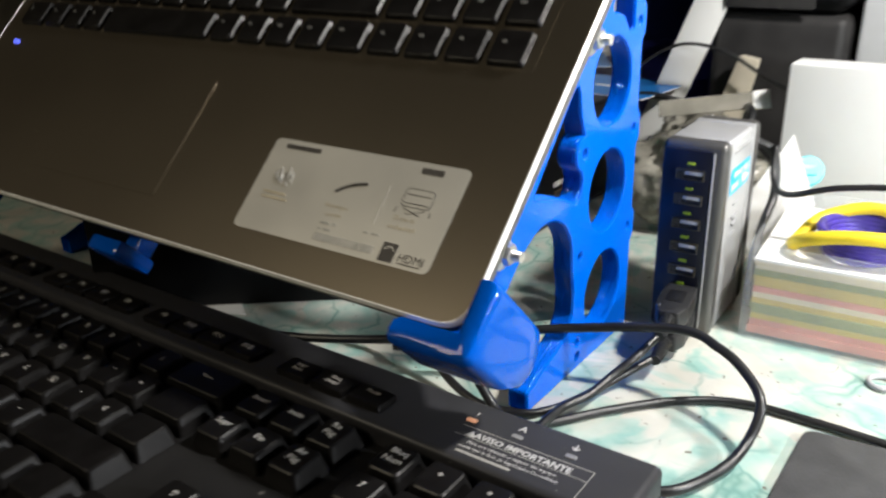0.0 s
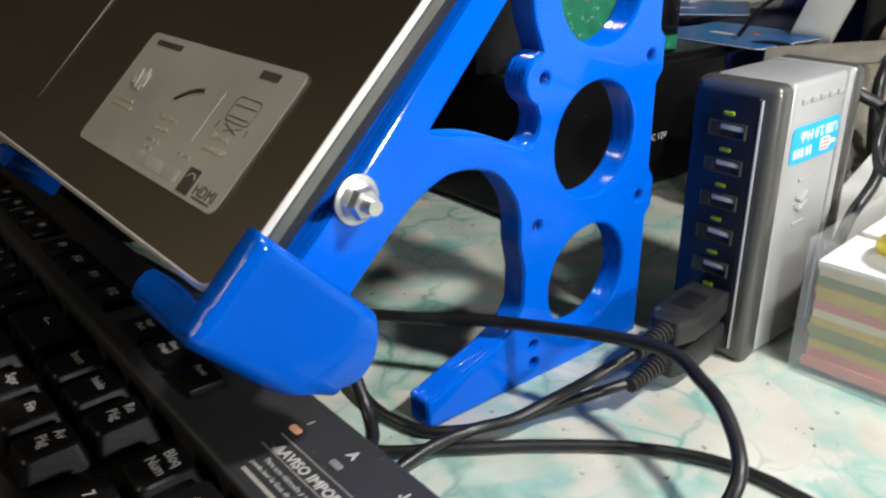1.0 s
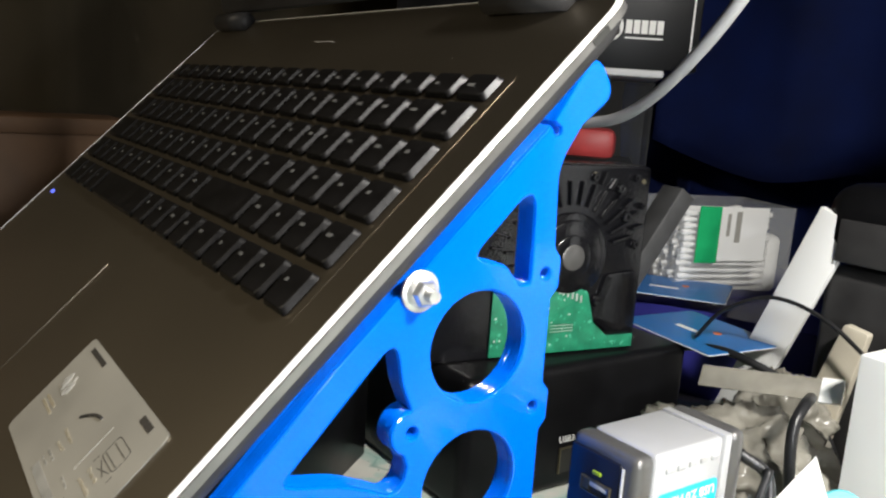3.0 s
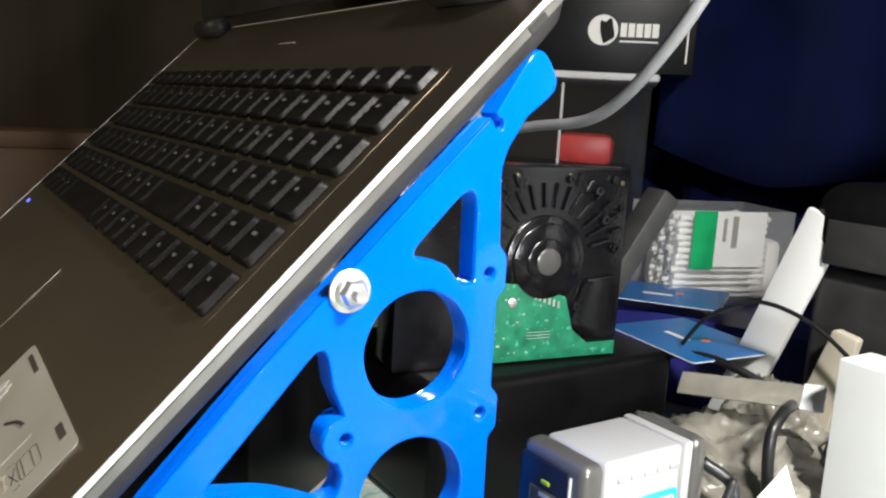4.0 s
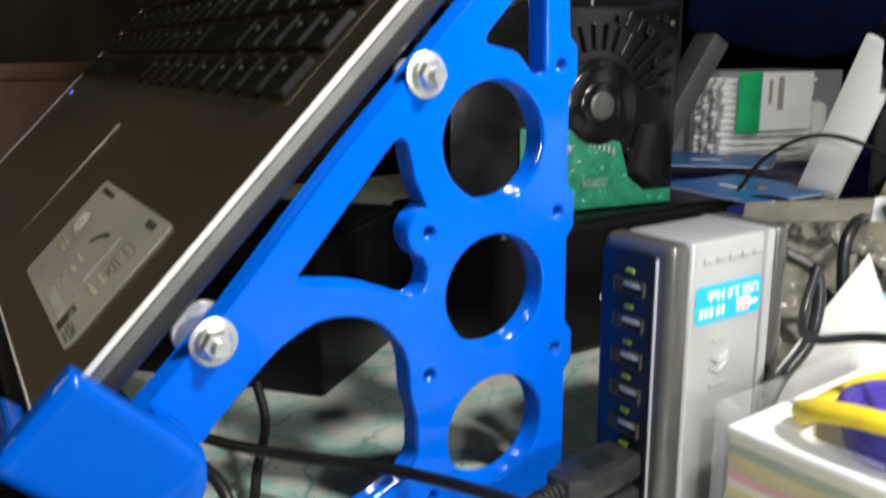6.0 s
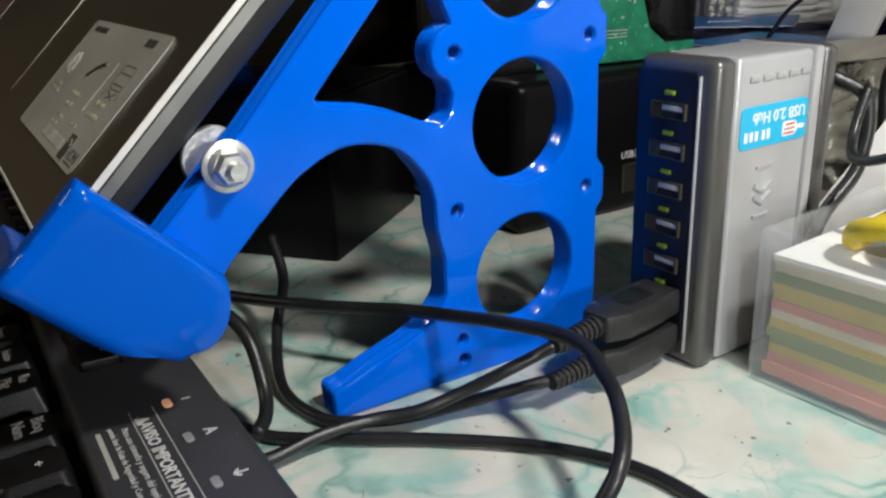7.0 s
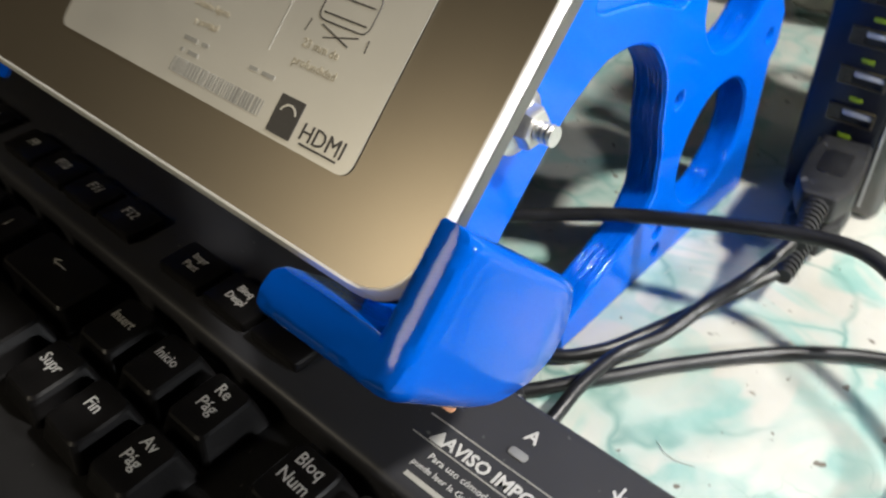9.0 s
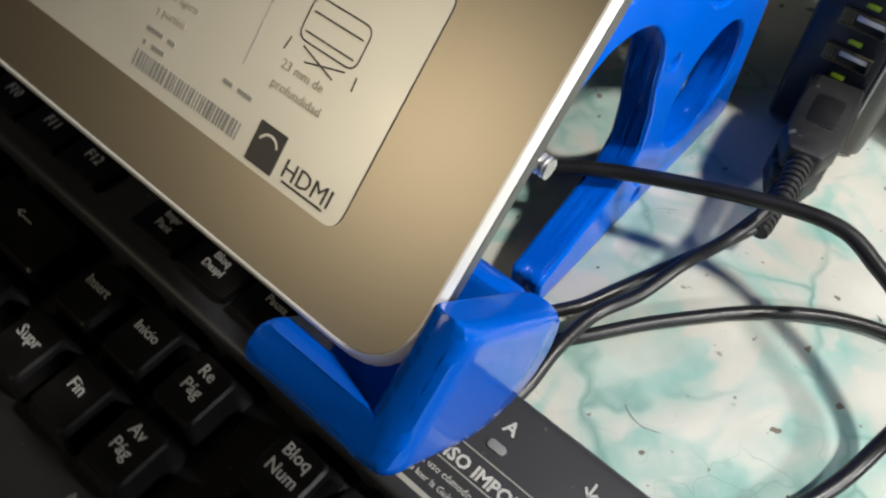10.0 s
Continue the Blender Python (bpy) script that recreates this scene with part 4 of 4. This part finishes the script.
box("case", (-0.215, 0.139, 0.0), (-0.100, 0.305, 0.0735), BLACK, dock, 0.006, None, "", 4)
lettering("port_lettering", "USB3.0", 0.0052, WHITE, dock, Matrix.Translation((-0.0999, 0.2125, 0.0300)) @ UPRIGHT)
lettering("port_lettering", "DC 12V", 0.0052, WHITE, dock, Matrix.Translation((-0.0999, 0.2400, 0.0300)) @ UPRIGHT)
bm = bmesh.new()
add_box(bm, (-0.1003, 0.2055, 0.0105), (-0.0990, 0.2065, 0.0255))
add_box(bm, (-0.1003, 0.2065, 0.0245), (-0.0990, 0.2190, 0.0255))
mesh_object("port_rim", bm, PORT, dock)
box("port_opening", (-0.1003, 0.2065, 0.0105), (-0.0996, 0.2190, 0.0245), HOLE, dock)

drive = thing("hard_drive", "bare black hard drive with green circuit board in the dock", "hard drive", pose(-0.1175, 0.2150, 0.0735, 0, 0, -8))
DR = Matrix(((0, 0, 1, 0), (1, 0, 0, 0), (0, 1, 0, 0), (0, 0, 0, 1)))
slab("cast_body", [rectangle(-0.085, 0.0, 0.051, 0.1065, 0.003)], 0.024, 0.001, DISK, drive, Matrix.Translation((-0.012, 0, 0)) @ DR)
for r, h, mat in ((0.0245, 0.0016, DISK), (0.0205, 0.0030, DISK), (0.0125, 0.0040, DISK)):
    lathe("spindle_ring", [(r, -0.0005), (r, h - 0.0006), (r - 0.0008, h)], mat, drive, Matrix.Translation((0, 0, 0.056)) @ DR, 40)
lathe("spindle_hub", [(0.0072, 0.0), (0.0072, 0.0048), (0.0060, 0.0054)], GUN, drive, Matrix.Translation((0, 0, 0.056)) @ DR, 24, "bright steel spindle hub")
rib = bmesh.new()
add_box(rib, (-0.0004, -0.0008, 0.0), (0.0020, 0.0008, 0.0135), 0.0006, 3)
rib_me = bpy.data.meshes.new("rib")
rib.to_mesh(rib_me)
rib.free()
rib_me.materials.append(DISK)
for k in range(28):
    a = -75 + k * 11.5
    if 0.056 + 0.036 * math.cos(radians(a)) > 0.048:
        share("rib", rib_me, drive, Matrix.Translation((0, 0, 0.056)) @ Matrix.Rotation(radians(a), 4, "X") @ pose(0, 0, 0.0285))
for k in range(34):
    a = radians(-70 + k * 9.6)
    y, z = 0.0475 * -math.sin(a), 0.056 + 0.0475 * math.cos(a)
    if -0.08 < y < 0.046 and 0.048 < z < 0.1015:
        share("rib", rib_me, drive, Matrix.Translation((0, 0, 0.056)) @ Matrix.Rotation(a, 4, "X") @ pose(0, 0, 0.0435) @ Matrix.Diagonal((1, 1, 0.55, 1)))
slab("circuit_board", [[(y, z) for y, z in rounded([(-0.047, 0.0015, 0), (0.049, 0.0015, 0), (0.049, 0.009, 0), (0.030, 0.009, 0.003), (0.020, 0.017, 0.003), (0.014, 0.036, 0.003), (-0.016, 0.044, 0.004), (-0.047, 0.046, 0)], 4)]], 0.0014, 0.0002, PCB, drive, Matrix.Translation((0.0012, 0, 0)) @ DR, "green circuit board")
bm = bmesh.new()
for i in range(5):
    add_box(bm, (0.0018, -0.003 + i * 0.0030, 0.0345 - 0.0012 * i), (0.0022, -0.0016 + i * 0.0030, 0.0385 - 0.0012 * i))
for i in range(26):
    y, z = -0.045 + 0.0036 * rng.randrange(14), 0.006 + 0.0042 * rng.randrange(8)
    add_box(bm, (0.0018, y, z), (0.0022, y + rng.choice((0.0008, 0.0012, 0.0018)), z + 0.0009))
for i in range(3):
    add_box(bm, (0.0018, -0.009, 0.0135 + i * 0.0017), (0.0021, 0.006, 0.0139 + i * 0.0017))
mesh_object("solder_pad", bm, SOLDER, drive)
slab("drive_cover", [rounded([(0.018, 0.020, 0.002), (0.030, 0.011, 0.003), (0.048, 0.011, 0.002), (0.048, 0.047, 0.004), (0.026, 0.045, 0.003)], 4)], 0.0018, 0.0007, DISK, drive, Matrix.Translation((0.0008, 0, 0)) @ DR)
for y, z, r in ((0.036, 0.078, 0.0032), (0.044, 0.062, 0.0026), (0.030, 0.094, 0.0028), (0.040, 0.100, 0.0022), (-0.028, 0.096, 0.003), (0.046, 0.084, 0.0020), (0.022, 0.030, 0.0034), (0.012, 0.100, 0.0024)):
    lathe("cast_boss", [(r, -0.0004), (r, 0.0014), (r * 0.75, 0.0022), (r * 0.45, 0.0022), (r * 0.40, 0.0010)], DISK, drive, Matrix.Translation((0, y, z)) @ DR, 18)
lathe("board_screw", [(0.0026, 0.0015), (0.0026, 0.0026), (0.0018, 0.0030)], STEEL, drive, Matrix.Translation((0, -0.019, 0.034)) @ DR, 16)
for y, z in ((0.046, 0.098), (0.046, 0.030), (-0.02, 0.101), (0.012, 0.1015), (0.047, 0.014)):
    lathe("case_screw", [(0.0014, 0.0), (0.0014, 0.0007), (0.0010, 0.0009)], PORT, drive, Matrix.Translation((0, y, z)) @ DR, 14)
box("angled_bracket", (-0.022, 0.0, -0.006), (-0.004, 0.0125, 0.066), GRAPHITE, drive, 0.001, pose(-0.010, 0.0525, 0.038, -33, 0, 0))

# black carton under the laptop
carton = thing("black_carton", "plain black carton pushed under the laptop", "carton", pose(-0.123, 0.0554, 0, 0, 0, 39.2))
box("carton_body", (-0.16, 0.0, 0.0), (0.0, 0.10, 0.0735), BLACK, carton, 0.002)
box("lid_flap", (-0.158, 0.002, 0.0737), (-0.002, 0.098, 0.0750), BLACK, carton, 0.0004)
scrap = thing("paper_scrap", "torn scrap of white paper under the laptop", "paper")
slab("paper_sheet", [[(-0.238, -0.015), (-0.208, -0.019), (-0.175, -0.004), (-0.200, 0.013)]], 0.0006, 0.0, WHITE, scrap, pose(0, 0, 0.0006))

# ---- swab box, cards, bag, tub behind ----
blue_pack = thing("blue_carton", "indigo carton with a light blue printed lid", "carton", pose(-0.235, 0.475, 0, 0, 0, 24))
box("carton_body", (-0.10, -0.09, 0.0), (0.19, 0.16, 0.066), INDIGO, blue_pack, 0.001)
for (x, y, z, rz, rx) in ((-0.126, 0.333, 0.0752, -10, 0), (-0.214, 0.402, 0.0772, 32, 0)):
    c = thing("blue_card", "glossy blue printed card", "card", pose(x, y, z, 2, -1, rz), "blue cards")
    slab("card_border", [rectangle(-0.0306, -0.0306, 0.0556, 0.0306, 0.003)], 0.0004, 0.0, WHITE, c, pose(0, 0, -0.0004))
    slab("card_sheet", [rectangle(-0.03, -0.03, 0.055, 0.03, 0.003)], 0.0008, 0.0, CARDBLUE, c)
    bm = bmesh.new()
    add_box(bm, (-0.004, -0.006, 0.0004), (0.018, -0.002, 0.0006))
    mesh_object("card_lettering", bm, WHITE, c)
    slab("card_mark", [circle(0.022, 0.006, 0.0028, 14)], 0.0003, 0.0, ORANGE_INK, c, pose(0, 0, 0.0005))
swab = thing("cotton_swab_box", "clear box of white cotton swabs with a green label", "swab box", pose(-0.212, 0.420, 0.0665, 0, 0, 72))
W, D, Hh = 0.106, 0.070, 0.074
for a, b in (((0, 0, 0), (W, 0.0008, Hh)), ((0, D - 0.0008, 0), (W, D, Hh)), ((0, 0.0008, 0), (0.0008, D - 0.0008, Hh)), ((W - 0.0008, 0.0008, 0), (W, D - 0.0008, Hh)), ((0.0008, 0.0008, Hh - 0.0008), (W - 0.0008, D - 0.0008, Hh))):
    box("clear_wall", a, b, CLEAR, swab)
bm = bmesh.new()
add_box(bm, (-0.0335, -0.0009, -0.0009), (0.0335, 0.0009, 0.0009))
add_tube(bm, [Vector((-0.040, 0, 0)), Vector((-0.036, 0, 0)), Vector((-0.028, 0, 0))], [0.0020, 0.0028, 0.0014], 8)
add_tube(bm, [Vector((0.028, 0, 0)), Vector((0.036, 0, 0)), Vector((0.040, 0, 0))], [0.0014, 0.0028, 0.0020], 8)
sw_me = bpy.data.meshes.new("swab")
bm.to_mesh(sw_me)
bm.free()
sw_me.materials.append(COTTON)
for i in range(13):
    for k in range(4):
        share("swab", sw_me, swab, pose(0.046 + rng.uniform(-0.002, 0.002), 0.006 + k * 0.012, 0.006 + i * 0.0051, 0, 0, rng.uniform(-2, 2)))
box("cotton_fill", (0.010, 0.0145, 0.004), (0.083, 0.060, 0.066), COTTON, swab, 0.004)
box("green_label", (0.016, -0.0006, 0.028), (0.036, -0.0002, 0.0735), GREEN, swab)
box("white_label", (0.036, -0.0006, 0.030), (0.080, -0.0002, 0.0735), WHITE, swab)
box("label_bar", (0.050, -0.0008, 0.045), (0.055, -0.0005, 0.070), GREYINK, swab)
box("label_bar", (0.042, -0.0008, 0.050), (0.045, -0.0005, 0.068), GREYINK, swab)
box("cotton_pack", (0.089, 0.008, 0.0012), (0.104, 0.060, 0.050), COTTON, swab, 0.006)

tub = thing("clear_tub", "clear plastic tub with red and orange parts inside", "tub", pose(-0.326, 0.50, 0.0, 0, 0, 45))
TW, TD, TH = 0.25, 0.16, 0.236
for a, b in (((-TW, 0, 0.0), (0, 0.002, TH)), ((-TW, TD - 0.002, 0.0), (0, TD, TH)), ((-TW, 0.002, 0.0), (-TW + 0.002, TD - 0.002, TH)), ((-0.002, 0.002, 0.0), (0, TD - 0.002, TH))):
    box("tub_wall", a, b, HAZY, tub)
box("lid", (-TW - 0.006, -0.006, TH + 0.004), (0.006, TD + 0.006, TH + 0.011), GREYBOX, tub, 0.002)
tube("corner_rib", [(-0.080, -0.001, 0.10), (-0.080, -0.001, 0.17), (-0.080, -0.001, TH)], 0.0014, GREYBOX, tub, 4, 8)
box("red_part", (-0.085, 0.02, 0.160), (-0.030, 0.06, 0.190), RED, tub, 0.008)
box("orange_part", (-0.150, 0.012, 0.205), (-0.112, 0.035, 0.230), material("orange_plastic", (0.75, 0.13, 0.04), 0.5), tub, 0.009)
box("pale_part", (-0.19, 0.012, 0.195), (-0.155, 0.035, 0.230), GREYBOX, tub, 0.004)
# Black block added to fill the lower tub and keep its inside dark.
box("dark_fill", (-0.24, 0.01, 0.003), (-0.01, 0.14, 0.158), BLACK, tub, 0.004)
top_box = thing("black_printed_box", "black carton with a white round emblem", "carton", pose(-0.326, 0.50, TH + 0.0112, 0, 0, 45))
box("carton_body", (-0.25, -0.004, 0.0), (0.034, 0.13, 0.17), BLACK, top_box, 0.001)
slab("emblem", [circle(-0.048, 0.037, 0.0135, 28)], 0.0006, 0.0, WHITE, top_box, pose(0, -0.0044, 0, 90, 0, 0))
slab("emblem_shape", [rounded([(-0.047, 0.0245, 0.002), (-0.037, 0.031, 0.003), (-0.041, 0.049, 0.002), (-0.046, 0.044, 0.002), (-0.051, 0.046, 0.002), (-0.0505, 0.036, 0.002)], 4)], 0.0006, 0.0, BLACK, top_box, pose(0, -0.0050, 0, 90, 0, 0))
for i in range(5):
    box("emblem_bar", (-0.0325 + i * 0.0070, -0.0048, 0.0315), (-0.0268 + i * 0.0070, -0.0042, 0.0435), WHITE, top_box)
for x0, z0, x1, z1 in ((-0.0325, 0.0268, 0.0015, 0.0282), (-0.114, 0.026, -0.104, 0.12), (0.026, 0.010, 0.0275, 0.08)):
    box("printed_bar", (x0, -0.0048, z0), (x1, -0.0042, z1), WHITE, top_box)

# hanging navy cloth, folded grid
bm = bmesh.new()
nx, nz = 60, 36
grid = []
for j in range(nz + 1):
    row = []
    for i in range(nx + 1):
        u, v = i / nx, j / nz
        x = -0.43 + 0.62 * u
        low = 0.148 + 0.05 * (abs(u - 0.22) / 0.3) ** 1.5 if u < 0.4 else 0.165 + 0.12 * (u - 0.4)
        zz = low + (0.95 - low) * v
        y = 0.62 + 0.025 * math.sin(u * 9 + v * 2) * (0.4 + v) + 0.018 * math.sin(u * 23 - v * 3) * v + 0.03 * u
        row.append(bm.verts.new((x, y, zz)))
    grid.append(row)
for j in range(nz):
    for i in range(nx):
        bm.faces.new((grid[j][i], grid[j][i + 1], grid[j + 1][i + 1], grid[j + 1][i]))
bmesh.ops.solidify(bm, geom=bm.faces[:], thickness=0.003)
tagged(mesh_object("hanging_cloth", bm, CLOTH, None, None, "", True), "dark navy cloth bag hanging in folds behind the desk things", "cloth")
bm = bmesh.new()
back = [[bm.verts.new((-0.55 + 0.026 * i, 0.70 + 0.02 * math.sin(i * 0.8) + 0.01 * math.sin(i * 1.9 + j), 0.0005 + 0.045 * j)) for i in range(30)] for j in range(14)]
for j in range(13):
    for i in range(29):
        bm.faces.new((back[j][i], back[j][i + 1], back[j + 1][i + 1], back[j + 1][i]))
bmesh.ops.solidify(bm, geom=bm.faces[:], thickness=0.003)
tagged(mesh_object("hanging_cloth", bm, CLOTH, None, None, "", True), "dark navy cloth standing in soft folds at the desk end", "cloth")
cable("grey cable running behind the laptop", [(-0.32, 0.245, 0.186), (-0.2395, 0.2455, 0.1905), (-0.1741, 0.2449, 0.1988), (-0.1127, 0.2389, 0.2070), (-0.0602, 0.2256, 0.2349), (-0.0143, 0.2124, 0.2768), (0.02, 0.20, 0.33), (0.04, 0.20, 0.40)], 0.0032, GREYCABLE)

# ---- black machine, boards, bag at the back ----
machine = thing("printer", "bulky black machine with a dull grey panel", "printer", pose(-0.050, 0.350, 0.0, 0, 0, 0))
box("housing", (0.0, 0.0, 0.0), (0.092, 0.20, 0.132), UNDER, machine, 0.008, None, "", 4)
box("upper_cover", (-0.004, -0.006, 0.133), (0.095, 0.20, 0.180), BLACK, machine, 0.016, None, "", 5)
box("panel", (0.010, -0.0075, 0.136), (0.070, -0.005, 0.160), UNDER, machine, 0.001)
board = thing("white_board", "narrow white board leaning against the machine", "board", pose(-0.104, 0.347, 0.0, 0, 21, 0))
slab("board_sheet", [rectangle(-0.012, 0.0, 0.012, 0.172, 0.001)], 0.004, 0.0003, WHITE, board, pose(0, 0, 0.0, 90, 0, 0))
beige = thing("beige_board", "beige offcut board standing on the desk", "board", pose(-0.036, 0.338, 0.0, 0, 10, 0))
slab("board_sheet", [rounded([(-0.020, 0, 0), (0.006, 0, 0), (0.008, 0.105, 0.002), (-0.006, 0.105, 0.002)], 3)], 0.006, 0.0004, BEIGE, beige, pose(0, 0, 0, 90, 0, 0))
grey_case = thing("grey_box", "pale grey box standing behind", "box", pose(0.047, 0.36, 0))
box("box_body", (0.0, 0.0, 0.0), (0.25, 0.2, 0.30), GREYBOX, grey_case, 0.003)


def crumpled(name, label, category, centre, size, mat, seed):
    bm = bmesh.new()
    bmesh.ops.create_icosphere(bm, subdivisions=5, radius=1.0)
    for v in bm.verts:
        p = v.co * 1.9 + Vector((seed, seed * 0.7, 0))
        k = 1.02 + 0.26 * noise.noise(p) - 0.34 * abs(noise.noise(p * 1.7)) - 0.16 * abs(noise.noise(p * 3.7)) + 0.05 * noise.noise(p * 8)
        v.co = Vector((v.co.x * size[0] * k, v.co.y * size[1] * k, v.co.z * size[2] * k)) + Vector(centre)
    lo = min(v.co.z for v in bm.verts)
    for v in bm.verts:
        v.co.z -= lo
    return tagged(mesh_object(name, bm, mat, None, None, "", True), label, category)


crumpled("foil_bag", "crumpled grey antistatic bag", "bag", (-0.025, 0.262, 0.03), (0.056, 0.046, 0.034), SMOKE, 3.1)
crumpled("clear_bag", "crumpled grey plastic bag", "bag", (-0.045, 0.322, 0.03), (0.030, 0.022, 0.035), SMOKE, 7.7)
ribbon = thing("flat_ribbon", "flat grey ribbon lead with a white end", "ribbon lead", pose(-0.010, 0.262, 0.0845, 48, -8, 18))
box("ribbon_band", (-0.040, -0.006, 0.0), (0.018, 0.006, 0.0012), SMOKE, ribbon, 0.0003)
box("white_end", (0.018, -0.0065, -0.0002), (0.028, 0.0065, 0.0016), WHITE, ribbon, 0.0003)
cable("thin black cable draped over the boards", [(-0.10, 0.31, 0.078), (-0.085, 0.312, 0.098), (-0.060, 0.318, 0.112), (-0.030, 0.322, 0.108), (0.000, 0.322, 0.092), (0.03, 0.31, 0.080), (0.06, 0.30, 0.05)], 0.0012)
cable("black cable across the back of the desk", [(-0.125, 0.315, 0.0625), (-0.09, 0.310, 0.074), (-0.065, 0.312, 0.074), (-0.035, 0.322, 0.062), (-0.015, 0.328, 0.035), (-0.005, 0.330, 0.003)], 0.0024)

cable("black lead dropping over the crumpled bag", [(0.006, 0.262, 0.0840), (0.0125, 0.246, 0.0850), (0.0150, 0.236, 0.0780), (0.0165, 0.234, 0.0640), (0.018, 0.236, 0.040), (0.019, 0.238, 0.0030)], 0.0026)

# dark mat and ring
mat_pad = tagged(slab("mouse_mat", [rounded([(0.0995, -0.10, 0.01), (0.30, -0.10, 0.01), (0.30, 0.065, 0.01), (0.1010, 0.0445, 0.006)], 5)], 0.003, 0.0006, FELT, None, pose(0, 0, 0.0015)), "dark grey mouse mat lying on the sheet", "mouse mat")
ring_pts = [(0.121 + 0.006 * math.cos(a * 0.7), 0.102 + 0.006 * math.sin(a * 0.7), 0.0016) for a in range(9)]
tagged(tube("metal_ring", ring_pts, 0.0013, GREYCABLE, None, 4, 8), "small dull metal ring on the sheet", "ring")
wall_panel = thing("beige_curtain", "plain beige curtain hanging behind the laptop", "curtain")
bm = bmesh.new()
g = [[bm.verts.new((-1.05 + 0.02 * math.sin(i * 0.9), -0.15 + i * 0.03, -0.1 + j * 0.16)) for i in range(28)] for j in range(10)]
for j in range(9):
    for i in range(27):
        bm.faces.new((g[j][i], g[j][i + 1], g[j + 1][i + 1], g[j + 1][i]))
bmesh.ops.solidify(bm, geom=bm.faces[:], thickness=0.004)
mesh_object("curtain_cloth", bm, TAN, wall_panel, None, "", True)
shelf = thing("wooden_shelf", "dark brown wooden shelf unit beside the wall", "shelf", pose(-0.92, -0.35, -0.75))
box("side_board", (0.0, 0.0, 0.0), (0.02, 0.50, 0.88), WOOD, shelf, 0.002)
box("top_board", (-0.10, 0.0, 0.88), (0.022, 0.52, 0.90), WOOD, shelf, 0.002)
crumbs = bmesh.new()
for i in range(70):
    x, y = rng.uniform(-0.14, 0.13), rng.uniform(-0.035, 0.14)
    r = rng.choice((0.0002, 0.0002, 0.0003, 0.0005))
    a = rng.uniform(0, 3.1)
    c, d = math.cos(a), math.sin(a)
    q = [(r * 1.6, 0), (0.2 * r, r * 0.8), (-r * 1.3, 0.1 * r), (-0.1 * r, -r * 0.7)]
    base = [crumbs.verts.new((x + u * c - v * d, y + u * d + v * c, 0.0001)) for u, v in q]
    tip = crumbs.verts.new((x, y, 0.0001 + r * 0.8))
    crumbs.faces.new(base[::-1])
    for k in range(4):
        crumbs.faces.new((base[k], base[(k + 1) % 4], tip))
tagged(mesh_object("crumbs", crumbs, WOOD), "tiny dark crumbs and flakes scattered on the sheet", "crumbs", kind="stuff")
shavings = bmesh.new()
for i in range(9):
    x, y, a = rng.uniform(-0.05, 0.13), rng.uniform(-0.03, 0.12), rng.uniform(0, 6.2)
    pts = [Vector((x + 0.0035 * k * math.cos(a + 0.25 * k), y + 0.0035 * k * math.sin(a + 0.25 * k), 0.0003)) for k in range(4)]
    add_tube(shavings, pts, 0.00009, 4)
tagged(mesh_object("plastic_threads", shavings, PRINT), "fine pale plastic threads lying on the sheet", "threads", kind="stuff")
